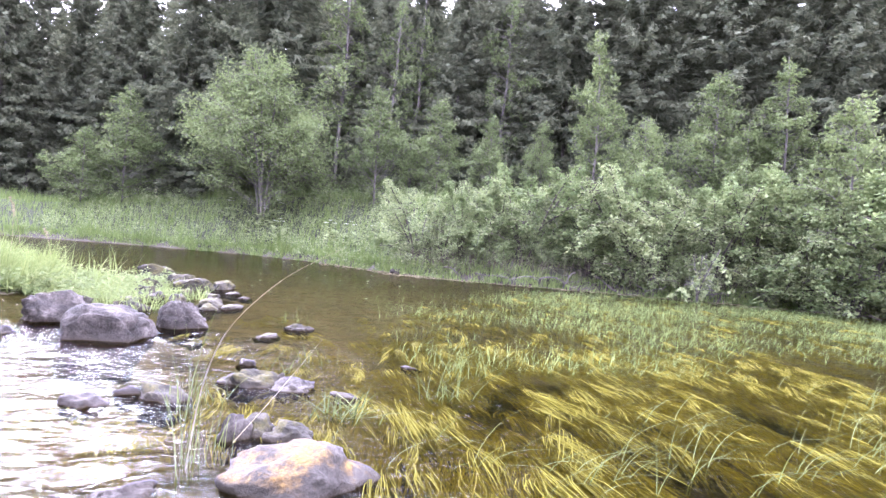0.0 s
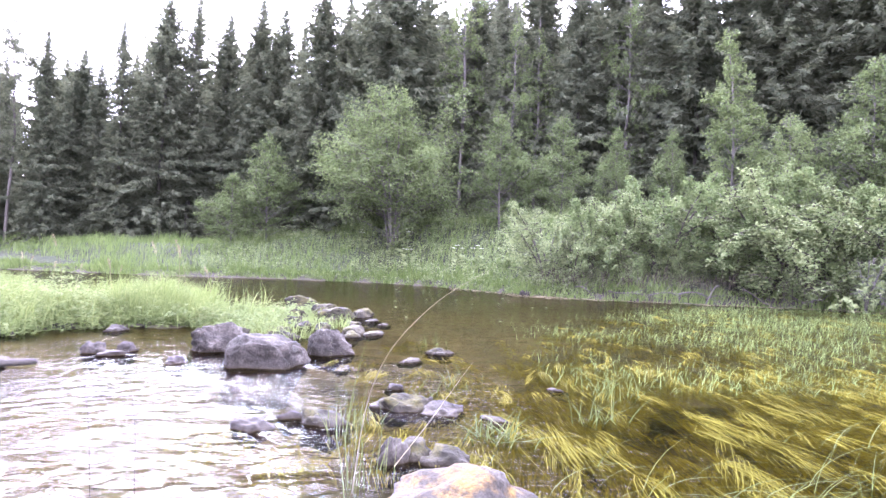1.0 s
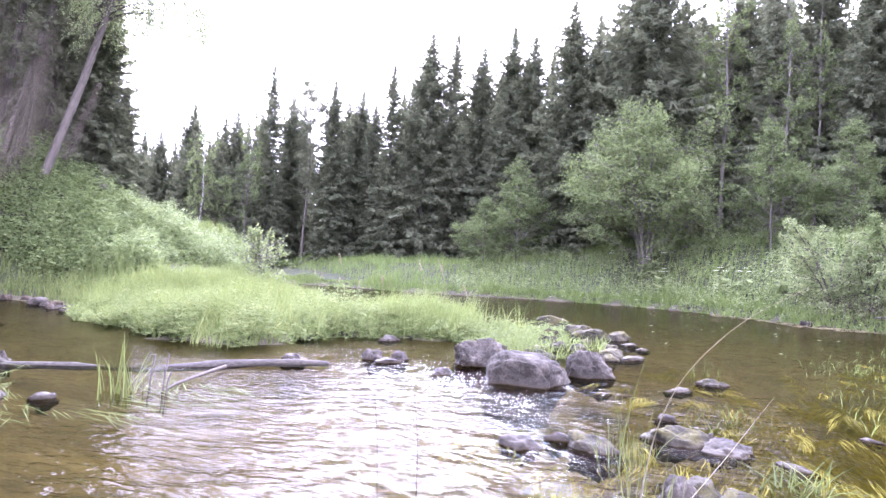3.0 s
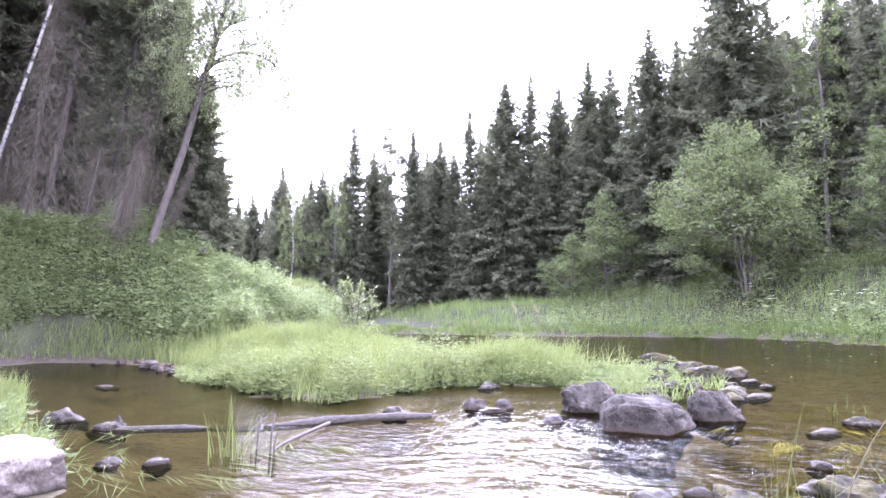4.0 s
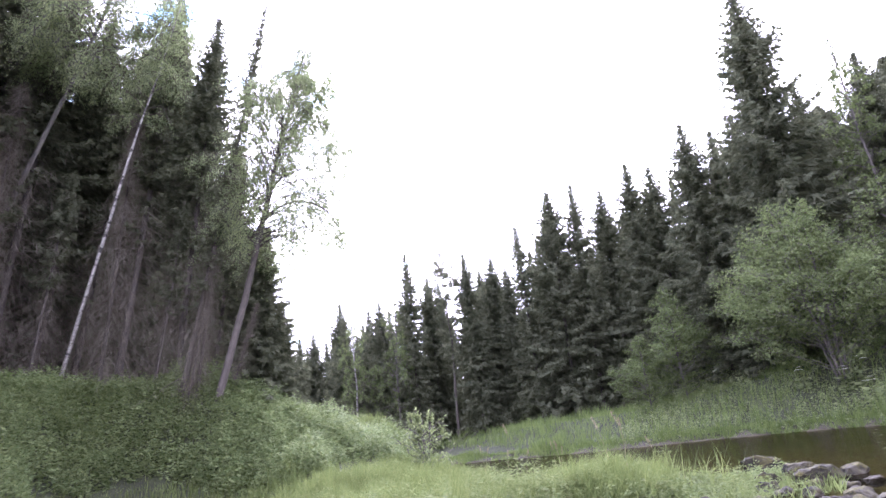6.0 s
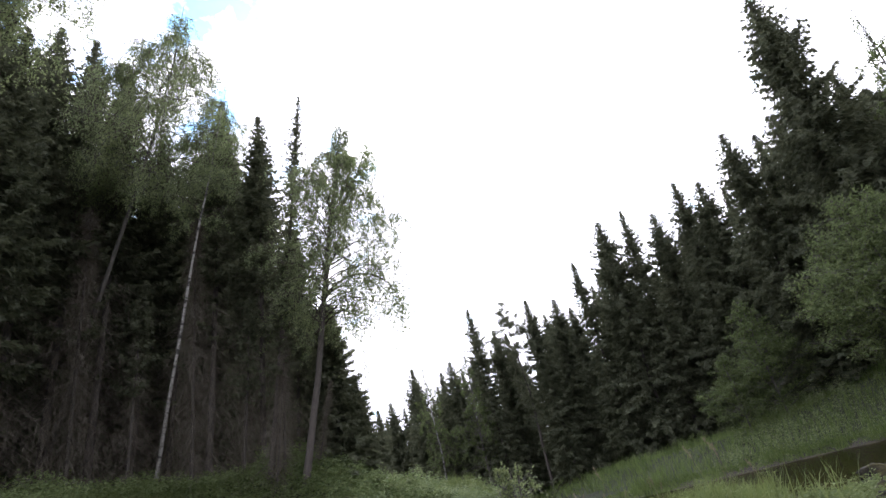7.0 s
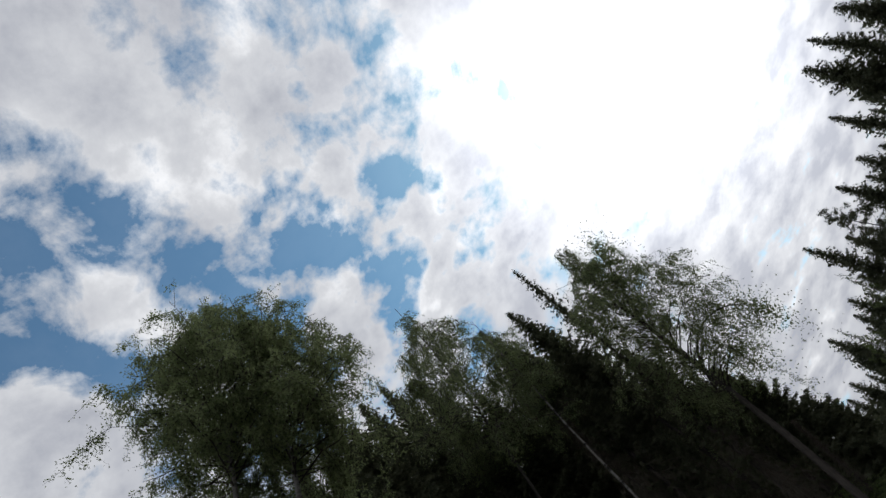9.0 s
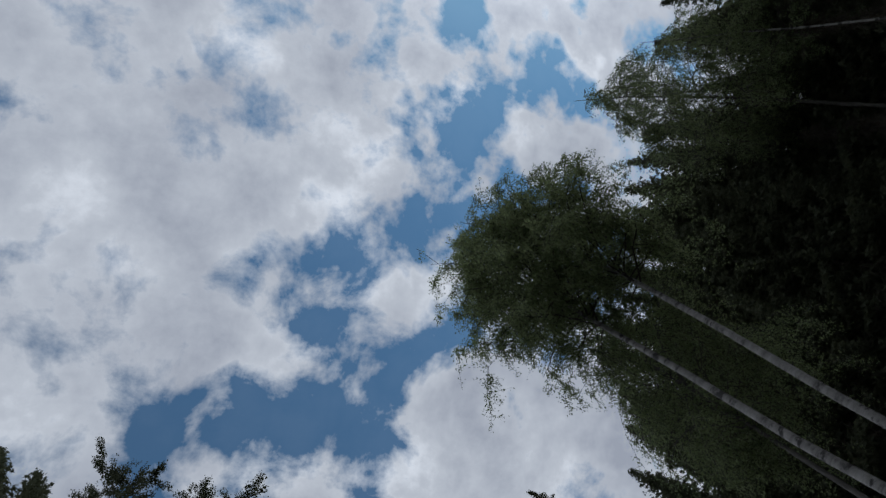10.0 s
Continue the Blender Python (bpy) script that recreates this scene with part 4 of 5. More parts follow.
for k, (x, y, w, d, h) in enumerate([(0.34, 4.05, 0.5, 0.35, 0.16), (-0.62, 4.9, 0.55, 0.4, 0.2), (-0.04, 5.5, 0.6, 0.45, 0.2), (0.24, 8.8, 0.5, 0.35, 0.14), (-0.16, 8.1, 0.5, 0.3, 0.05), (-0.94, 10.8, 0.7, 0.4, 0.06), (-1.26, 10.4, 0.45, 0.35, 0.16), (0.1, 4.2, 0.5, 0.4, 0.16), (0.75, 5.15, 0.5, 0.3, 0.05), (1.5, 6.5, 0.25, 0.2, 0.04),
                                     (-3.4, 16.2, 1.1, 0.6, 0.3), (-2.4, 14.0, 0.9, 0.6, 0.3), (-2.0, 13.4, 1.0, 0.6, 0.26), (-1.55, 14.0, 0.8, 0.5, 0.2), (-1.9, 11.4, 0.6, 0.4, 0.2), (-1.3, 10.9, 0.7, 0.4, 0.14),
                                     (-2.65, 12.2, 0.5, 0.4, 0.24), (-2.9, 13.2, 0.6, 0.5, 0.35), (-2.2, 14.9, 0.5, 0.4, 0.22), (-2.75, 15.2, 0.6, 0.45, 0.3), (-1.2, 13.1, 0.4, 0.3, 0.1), (-2.35, 11.6, 0.4, 0.35, 0.2),
                                     (-1.5, 12.3, 0.55, 0.4, 0.12), (-2.0, 12.5, 0.4, 0.35, 0.18), (-2.55, 10.9, 0.5, 0.4, 0.22), (-3.0, 10.1, 0.6, 0.45, 0.24), (-3.6, 10.4, 0.5, 0.4, 0.2), (-2.3, 9.9, 0.55, 0.45, 0.26), (-0.9, 12.4, 0.4, 0.25, 0.06)]):
    rock(x, y, w, d, h, 80 + k, MAT_ROCK_MOSS, "low brown stone grown over with moss", turn=k * 23 - 40)


# ---- driftwood ----
def driftwood():
    root = thing("fallen_log", "grey weathered log lying half sunk in the shallows", "log")
    s = np.linspace(0, 1, 12)
    a, b = np.array([-7.6, 4.55, -0.05]), np.array([-4.38, 6.95, 0.03])
    p = a + (b - a) * s[:, None] + np.stack([0.10 * np.sin(s * 7), 0.09 * np.cos(s * 5), 0.03 * np.sin(s * 9)], 1)
    part("stem", tubes("log_stem", [(p, 0.050 + 0.012 * np.sin(s * 11) + 0.008 * np.sin(s * 29) - 0.015 * (1 - s))], 10), MAT_DRIFT, root)
    q = np.array([(-5.1, 6.0, 0.05), (-4.95, 5.5, 0.05), (-4.85, 5.0, 0.02), (-4.66, 4.45, -0.04)])
    part("branch", tubes("log_branch", [(q, [0.022, 0.019, 0.015, 0.010])], 7), MAT_TWIG, root)
    for x, y, z in ((-4.95, 4.75, 0.32), (-4.72, 4.7, 0.36), (-4.6, 4.62, 0.22)):
        part("stub", tubes("log_stub", [(np.array([(x, y - 0.02, -0.2), (x + 0.01, y, z * 0.5), (x + 0.03, y + 0.02, z)]), [0.012, 0.01, 0.006])], 5), MAT_TWIG, root)


driftwood()


def dead_branch(x, y, dx, dy, z, seed):
    """A bare forked branch that hangs from the undercut bank to the water."""
    rng = np.random.default_rng(seed)
    s = np.linspace(0, 1, 9)
    p = np.stack([x + dx * s, y + dy * s, z + 0.16 * np.sin(s * 4.2 + seed) - (z - 0.02) * s ** 1.4], 1)
    lines = [(p, 0.032 - 0.021 * s)]
    for q in range(5):
        j = int(rng.integers(2, 8))
        d = np.array([dx, dy, 0]) * rng.uniform(0.2, 0.5) + rng.normal(scale=0.22, size=3) + [0, -0.1, 0.12]
        lines.append((p[j] + np.outer(s, d) - np.outer(s ** 2, [0, 0, 0.12]), 0.013 - 0.009 * s))
    ob = part("dead_branch", tubes("dead_branch", lines, 5), MAT_ALDER_BARK)
    tagged(ob, "bare grey forked branch hanging from the bank to the water", "branch", "branches along the bank")


for k, (x, y, dx, dy, z) in enumerate([(6.4, 23.5, 1.3, -0.6, 0.5), (7.8, 23.2, 1.2, -0.4, 0.4), (8.8, 23.0, 1.6, -0.4, 0.35), (10.2, 22.8, -0.9, -0.7, 0.55), (10.9, 22.5, 1.2, -0.6, 0.45), (12.4, 22.2, 1.5, -0.5, 0.4),
                                       (13.6, 21.9, -1.0, -0.5, 0.6), (14.8, 21.5, 1.3, -0.5, 0.4), (16.2, 21.1, 1.0, -0.6, 0.5), (5.3, 24.2, 0.9, -0.6, 0.35)]):
    dead_branch(x, y, dx, dy, z, 400 + k)


for k, (x, y, w, h) in enumerate([(-22.0, 12.7, 0.5, 0.16), (-21.2, 12.5, 0.4, 0.14), (-17.1, 11.3, 0.5, 0.24), (-16.6, 11.5, 0.45, 0.26), (-15.2, 11.0, 0.4, 0.2), (-14.3, 10.7, 0.5, 0.26), (-13.1, 10.0, 0.4, 0.12), (-13.9, 10.2, 0.35, 0.22),
                                  (-10.4, 9.3, 0.45, 0.22), (-12.2, 9.7, 0.3, 0.12), (-17.8, 11.0, 0.4, 0.1)]):
    rock(x, y, w, w * 0.7, h, 120 + k, MAT_MUD, "dark clod of mud at the edge of the bay", "mud_clod", turn=k * 71)


# ---- grass, herbs and water plants ----
def scatter(rng, n, x0, x1, y0, y1, keep):
    p = rng.uniform([x0, y0], [x1, y1], (n, 2))
    return p[keep(p)]


def on_ground(p, dz=-0.02):
    return np.column_stack([p, height(p) + dz])


def field(name, label, p, tall, spread, wide, material, rng, category="grass", parts=2, wind=(0.12, -0.05)):
    """Many blades on the ground, leaning every way and a little with the wind."""
    n = len(p)
    clump = 0.6 + 0.7 * (0.5 + 0.5 * ripple(p[:, 0], p[:, 1], 1.7)) * (0.5 + 0.5 * ripple(p[:, 1] + 9, p[:, 0], 0.8)) + 0.25 * ripple(p[:, 0], p[:, 1] + 4, 4.1)
    h = tall * rng.uniform(0.4, 1.1, n) * clump * (0.85 + 0.3 * ripple(p[:, 0] + 2, p[:, 1], 0.65))
    lean = rng.normal(scale=spread, size=(n, 2)) + wind
    me = blades(name, on_ground(p), h, lean, wide * rng.uniform(0.6, 1.4, n), rng, parts=parts)
    ob = part(name, me, material)
    return tagged(ob, label, category, kind="stuff")


def herb_bed(name, label, p, tall, leaf, per, material, rng, slim=0.42):
    """Leafy herbs: stems with leaves standing out all the way up."""
    n = len(p)
    b = on_ground(p)
    h = tall * rng.uniform(0.45, 1.2, n) * np.maximum(0.25, 0.75 + 0.35 * ripple(p[:, 0], p[:, 1], 0.95) + 0.28 * ripple(p[:, 1], p[:, 0] + 5, 2.3) + 0.15 * ripple(p[:, 0] + 3, p[:, 1], 4.6))
    lean = rng.normal(scale=0.14, size=(n, 2))
    i = np.repeat(np.arange(n), per)
    u = rng.uniform(0.15, 1.0, n * per)
    az = rng.uniform(0, 6.283, n * per)
    out = np.stack([np.cos(az), np.sin(az), rng.uniform(-0.35, 0.55, n * per)], 1)
    size = leaf * rng.uniform(0.6, 1.3, n * per) * (1.2 - 0.55 * u)
    c = b[i] + np.column_stack([lean[i] * (h[i] * u)[:, None], h[i] * u]) + out * size[:, None] * 0.6
    al = unit(out) * size[:, None]
    ac = unit(np.cross(al, rng.normal(scale=0.4, size=al.shape) + [0, 0, 1])) * size[:, None] * slim
    ob = part(name, leaf_mesh(name, c, al, ac), material)
    tagged(ob, label, "herbs", kind="stuff")
    return ob


def build_plants():
    rng = np.random.default_rng(5)
    gap = shore_gap
    spit = lambda p: (gap(p) > -0.15) & (p[:, 1] < 15.6) & (p[:, 0] > -13.5) & (p[:, 1] > 7.2)
    p = scatter(rng, 34000, -13, -3.2, 7.3, 15.6, lambda p: spit(p) & (rng.random(len(p)) < np.where(-p[:, 0] / p[:, 1] < 0.36, 0.03, np.where(gap(p) < 0.7, 0.3, 1))))
    field("spit_grass", "bright green tall grass on a low gravel spit", p, 0.86, 0.36, 0.02, MAT_LUSH, rng, parts=3)
    p = scatter(rng, 8500, -13, -2.6, 7.3, 13.8, lambda p: spit(p) & ((gap(p) < 1.0) | (rng.random(len(p)) < 0.12)) & (rng.random(len(p)) < np.where(-p[:, 0] / p[:, 1] > 0.33, 1, 0.12)) & (ripple(p[:, 0] * 1.3, p[:, 1], 2.1) + 0.8 * rng.random(len(p)) > 0.0))
    herb_bed("spit_herbs", "pale green leafy herbs fringing the spit", p, 0.72, 0.14, 15, MAT_LUSH, rng, 0.24)
    p = scatter(rng, 4200, -6.4, -4.1, 10.9, 13.2, lambda p: (gap(p) > 0.0) & (np.hypot(p[:, 0] + 5.1, p[:, 1] - 12.0) < 1.0))
    field("spit_grass", "tall bright clump of grass at the end of the spit", p, 1.1, 0.3, 0.018, MAT_LUSH, rng, parts=3)
    mound = lambda p: (gap(p) > np.where(p[:, 0] < -15.5, 0.6, 0.25)) & (p[:, 0] < -8.0) & (p[:, 1] > np.where(p[:, 0] < -17, 4.5, 9.5)) & (p[:, 1] < 12 - p[:, 0] * 1.0)
    p = scatter(rng, 105000, -30, -8, 4.5, 36, lambda p: mound(p) & (np.hypot(p[:, 0], p[:, 1]) < 31))
    field("mound_grass", "soft green meadow grass covering the mound", p, 0.62, 0.36, 0.018, MAT_LUSH, rng)
    brow = lambda p: mound(p) & (np.hypot(p[:, 0], p[:, 1]) < 27) & (height(p) > 0.95 + 0.35 * ripple(p[:, 0], p[:, 1], 0.9))
    p = np.concatenate([scatter(rng, 9000, -25, -15, 8, 17, lambda p: brow(p) & (gap(p) < 3.5)), scatter(rng, 48000, -28, -9, 4.5, 26, brow)])
    p = p[rng.random(len(p)) < smooth((-p[:, 0] - 10) / 9)]
    herb_bed("mound_herbs", "dark green nettles and raspberry below the wood", p, 0.95, 0.15, 9, MAT_HERB, rng, 0.5)
    p = scatter(rng, 5200, -24, -8.5, 9.5, 24, lambda p: mound(p) & (ripple(p[:, 0] + 3, p[:, 1], 0.9) + 0.6 * rng.random(len(p)) > 0.35))
    herb_bed("mound_herbs", "leafy green herbs in patches among the meadow grass", p, 0.55, 0.13, 9, MAT_LUSH, rng, 0.3)
    p = scatter(rng, 34000, -25, -8.5, 7.5, 16, lambda p: (gap(p) > 0.3) & (p[:, 1] > 7.5) & (height(p) < 1.1) & (gap(p) < 2.6) & (ripple(p[:, 0], p[:, 1] + 7, 1.1) > -0.3))
    field("mound_grass", "bright blades of sedge at the foot of the mound", p, 0.85, 0.24, 0.026, MAT_LUSH, rng, parts=3)
    # the sloping far bank
    bank = lambda p: (gap(p) > -0.15) & (gap(p) < 9.5) & (p[:, 1] > 17) & (p[:, 1] > 24 - 0.6 * p[:, 0] * (p[:, 0] < 0))
    p = scatter(rng, 150000, -34, 30, 17, 64, lambda p: bank(p) & (rng.random(len(p)) < np.where(gap(p) < 1.2, 1.0, 0.85)))
    field("bank_grass", "tall meadow grass on the sloping river bank", p, 1.0, 0.24, 0.035, MAT_GRASS, rng)
    p = scatter(rng, 560000, -30, 30, 14, 50, lambda p: (gap(p) > -0.25) & (gap(p) < 0.7) & (p[:, 1] > 20 - 0.65 * np.minimum(p[:, 0], 0) - np.where(p[:, 0] > 5, 6, 0)))
    field("bank_fringe", "grass hanging over the far waterline", p, 0.62, 0.35, 0.035, MAT_GRASS, rng, wind=(0.0, -0.35))
    p = scatter(rng, 30000, -14, 30, 17, 48, lambda p: bank(p) & (rng.random(len(p)) < 0.5 + 0.4 * smooth((p[:, 0] - 1) / 6)))
    herb_bed("bank_herbs", "broad-leaved herbs growing through the bank grass", p, 1.15, 0.15, 11, MAT_WILLOW, rng)
    # the near shore
    near = lambda p: (gap(p) > -0.1) & (gap(p) < 4) & (p[:, 1] < 7.5) & (p[:, 0] < -5.6)
    p = scatter(rng, 16000, -13, -5.2, 0.5, 7.5, near)
    field("shore_grass", "fresh green grass on the near shore", p, 0.7, 0.32, 0.013, MAT_LUSH, rng)
    p = scatter(rng, 260, -9, -5.6, 1.5, 5, near)
    herb_bed("shore_herbs", "light green leafy herbs at the near shore", p, 0.55, 0.12, 16, MAT_HERB, rng)
    p = scatter(rng, 9000, -4, 9, -6, 1.0, lambda p: (gap(p) > 0.4) & (np.hypot(p[:, 0], p[:, 1]) > 1.4))
    field("shore_grass", "short grass on the stony near shore", p, 0.3, 0.25, 0.012, MAT_GRASS, rng)
    # moss and low plants between the stones of the shoal
    p = scatter(rng, 5200, -4.2, -1.0, 9.3, 15.5, lambda p: (np.hypot((p[:, 0] + 2.7) / 1.2, (p[:, 1] - 11.8) / 2.6) < 1) & (ripple(p[:, 0], p[:, 1], 2.9) + rng.random(len(p)) > 0.45))
    b = np.column_stack([p, np.zeros(len(p))])
    ob = part("shoal_plants", blades("shoal_plants", b, 0.21 * rng.uniform(0.4, 1.4, len(p)), rng.normal(scale=0.6, size=(len(p), 2)), 0.013 * rng.uniform(0.5, 1.4, len(p)), rng, parts=2), MAT_LUSH)
    tagged(ob, "low yellow-green plants growing between the mossy stones", "water plants", kind="stuff")
    p = scatter(rng, 1500, -5.0, -1.6, 10.2, 15.2, lambda p: (np.hypot((p[:, 0] + 3.3) / 1.3, (p[:, 1] - 12.7) / 2.3) < 1) & (ripple(p[:, 0], p[:, 1] + 2, 2.4) + 0.9 * rng.random(len(p)) > 0.0))
    herb_bed("shoal_herbs", "low pale leafy herbs between the spit and the stones", p, 0.36, 0.11, 12, MAT_LUSH, rng, 0.34)
    # straw washed up along the far bank, and its dry overhanging stems
    p = scatter(rng, 9000, 0.5, 24, 15, 29, lambda p: (gap(p) < 0.15) & (gap(p) > -1.1 + 0.5 * ripple(p[:, 0], p[:, 1], 0.6)))
    a = radians(-32) + rng.normal(scale=0.35, size=len(p))
    s = rng.uniform(0.15, 0.5, len(p))
    c = np.column_stack([p, rng.uniform(0.008, 0.04, len(p))])
    al = np.stack([np.cos(a), np.sin(a), rng.normal(scale=0.04, size=len(p))], 1) * s[:, None]
    ac = np.stack([-np.sin(a), np.cos(a), np.zeros(len(p))], 1) * rng.uniform(0.01, 0.03, (len(p), 1))
    ob = part("drift_straw", leaf_mesh("drift_straw", c, al, ac), MAT_STRAW)
    tagged(ob, "pale straw washed up along the far waterline", "straw", kind="stuff")
    p = scatter(rng, 30000, 3, 26, 14, 26, lambda p: (gap(p) < 0.9) & (gap(p) > 0.0))[:4200]
    b = on_ground(p)
    b[:, 2] += rng.uniform(0, 0.5, len(p))
    ob = part("dry_stems", blades("dry_stems", b, rng.uniform(0.4, 1.1, len(p)), rng.normal(scale=0.6, size=(len(p), 2)) + [-0.15, -0.7], np.full(len(p), 0.016), rng, 1.6, 3), MAT_DEAD)
    tagged(ob, "dry grey stems and roots hanging from the undercut bank", "dry stems", kind="stuff")
    # leaves afloat on the slow water
    p = scatter(rng, 200, -4, 7, 11, 30, lambda p: (gap(p) < -0.4) & (ripple(p[:, 0], p[:, 1], 0.55) + 0.5 * rng.random(len(p)) > 0.45))
    a = rng.uniform(0, 6.283, len(p))
    s = rng.uniform(0.06, 0.16, len(p))
    c = np.column_stack([p, rng.uniform(0.008, 0.02, len(p))])
    ob = part("floating_leaves", leaf_mesh("floating_leaves", c, np.stack([np.cos(a), np.sin(a), 0 * a], 1) * s[:, None], np.stack([-np.sin(a), np.cos(a), 0 * a], 1) * s[:, None] * 0.35), MAT_WILLOW)
    tagged(ob, "narrow pale leaves floating on the slow water", "leaves", kind="stuff")
    # dark strands lying on the bay by the near stones
    p = scatter(rng, 480, -7.0, -3.9, 2.9, 5.4, lambda p: (gap(p) < -0.15) & (ripple(p[:, 0], p[:, 1], 1.8) > 0.0))
    a = radians(-20) + 0.6 * ripple(p[:, 0], p[:, 1], 1.2) + rng.normal(scale=0.3, size=len(p))
    s = rng.uniform(0.25, 0.7, len(p))
    ob = part("water_weed", leaf_mesh("bay_weed", np.column_stack([p, rng.uniform(0.004, 0.02, len(p))]), np.stack([np.cos(a), np.sin(a), 0 * a], 1) * s[:, None], np.stack([-np.sin(a), np.cos(a), 0 * a], 1) * 0.009), MAT_REED)
    tagged(ob, "thin strands of weed afloat beside the near stones", "water weed", kind="stuff")
    # weed streaming in the current, in locks with open water between them
    def edge(y):
        return np.interp(y, [2, 5, 8, 12, 16, 21], [0.5, 0.5, 0.8, 1.9, 4.2, 8.2])

    def weed_zone(p):
        rag = 0.45 * ripple(p[:, 0], p[:, 1], 1.3) + rng.normal(scale=0.3, size=len(p))
        gaps = 0.7 * ripple(p[:, 0] * 1.6, p[:, 1] * 0.7, 1.5) + 0.5 * ripple(p[:, 0] * 2.1 + 3, p[:, 1], 2.3) + rng.random(len(p)) * 1.1 > np.where(p[:, 1] < 7, 0.32, 0.1)
        return (gap(p) < -0.2) & (p[:, 0] > edge(p[:, 1]) + rag) & gaps

    for n, many, box, ln, wd, seg in ((4700, 22, (0.3, 7.5, 2.3, 8.5), 0.66, 0.005, 3), (5400, 10, (1.2, 24, 8.0, 21), 0.8, 0.010, 2)):
        o = scatter(rng, n, box[0], box[1], box[2], box[3], weed_zone)
        if seg == 3:
            # locks caught on the stones of the riffle
            mats = np.array([(-1.35, 4.62), (-0.72, 3.95), (-0.3, 5.1), (0.45, 4.7), (0.55, 5.4), (0.25, 6.3), (0.1, 7.6), (0.5, 8.3), (-0.5, 9.6), (0.05, 4.7), (-0.85, 8.1), (-0.3, 4.3), (0.3, 9.2), (-0.2, 10.2), (0.6, 7.2), (0.0, 6.9), (-0.25, 5.9), (0.15, 5.0), (0.35, 5.9), (0.0, 8.6), (-0.4, 7.3)])
            o = np.concatenate([o, (mats[:, None] + rng.normal(scale=0.13, size=(len(mats), 7, 2))).reshape(-1, 2)])
        k = len(o)
        lock_turn = radians(-88) - radians(3.5) * np.clip(o[:, 0] - 0.8, 0, 4) + 0.16 * ripple(o[:, 0], o[:, 1], 0.9) + rng.normal(scale=0.15, size=k)
        lock_len, lock_bow, lock_fan = rng.uniform(0.55, 1.3, k) * ln, rng.normal(scale=0.09, size=k), rng.uniform(0.03, 0.09, k)
        lock_deep, lock_lift = rng.uniform(-0.006, 0.072, k), (rng.random(k) < 0.35) * rng.uniform(0.0, 0.03, k)
        i = np.repeat(np.arange(k), many)
        m = len(i)
        a = lock_turn[i]
        go = np.stack([np.cos(a), np.sin(a), np.zeros(m)], 1)
        left = np.stack([-go[:, 1], go[:, 0], np.zeros(m)], 1)
        side = (left + np.array([0, 0, 1.0]) * rng.uniform(-0.6, 0.6, (m, 1))) * (wd * rng.uniform(0.6, 1.4, m))[:, None] * 0.5
        fan = rng.normal(size=m)
        start = np.column_stack([o[i], -lock_deep[i] - rng.exponential(0.010, m)]) + left * (fan * 0.02)[:, None] + go * rng.normal(scale=0.08, size=(m, 1))
        L = lock_len[i] * rng.uniform(0.55, 1.1, m)
        vs = []
        for k in range(seg + 1):
            u = k / seg
            c = start + go * (L * u)[:, None] + left * (lock_bow[i] * L * u ** 2 + fan * lock_fan[i] * math.sin(u * 2.2) * (1 - 0.45 * u) + rng.normal(scale=0.004, size=m))[:, None]
            c[:, 2] += lock_lift[i] * math.sin(u * 3.14)
            w = (0.6, 1.0, 0.8, 0.15)[k] if seg == 3 else (0.7, 1.0, 0.2)[k]
            vs += [c - side * w, c + side * w]
        v = np.stack(vs, 1).reshape(-1, 3)
        k = np.arange(m)[:, None] * (2 * seg + 2)
        f = np.concatenate([k + [2 * q, 2 * q + 1, 2 * q + 3, 2 * q + 2] for q in range(seg)])
        ob = part("water_weed", mesh_of("water_weed", v, f), MAT_WEED)
        tagged(ob, "yellow-green ribbon weed streaming in the shallow current", "water weed", kind="stuff")
    # sedge standing out of the shallows
    p = scatter(rng, 36000, 1.5, 19, 6.5, 21, lambda p: (gap(p) < -0.3) & (p[:, 0] > edge(p[:, 1]) + 0.6 + rng.normal(scale=0.9, size=len(p))) & (ripple(p[:, 0], p[:, 1], 0.8) + rng.random(len(p)) * 1.4 + 0.35 * smooth((p[:, 1] - 8) / 4) > 0.65))
    h = 0.17 * rng.uniform(0.3, 1.5, len(p))
    ob = part("sedge", blades("sedge", np.column_stack([p, np.full(len(p), -0.05)]), h, rng.normal(scale=0.55, size=(len(p), 2)) + [0.35, -0.2], 0.007 * rng.uniform(0.6, 1.4, len(p)), rng, parts=2), MAT_GRASS)
    tagged(ob, "thin pale green sedge standing in the shallows", "sedge", kind="stuff")


build_plants()


def tuft(name, label, x, y, n, tall, radius, spread, wide, material, seed, z=-0.1, wind=(0.0, 0.0), parts=5, bend=0.7):
    """A clump of long bowed blades or reeds."""
    rng = np.random.default_rng(seed)
    b = np.column_stack([rng.normal(x, radius, n), rng.normal(y, radius, n), np.full(n, z)])
    root = thing(name, label, "reeds", "reed clumps in the stream")
    root.matrix_basis = pose(x, y, z)
    b -= [x, y, z]
    ob = part("leafage", blades(name, b, tall * rng.uniform(0.5, 1.1, n), rng.normal(scale=spread, size=(n, 2)) + wind, np.full(n, wide), rng, bend, parts), material, root)
    tagged(ob, kind="stuff")
    return root


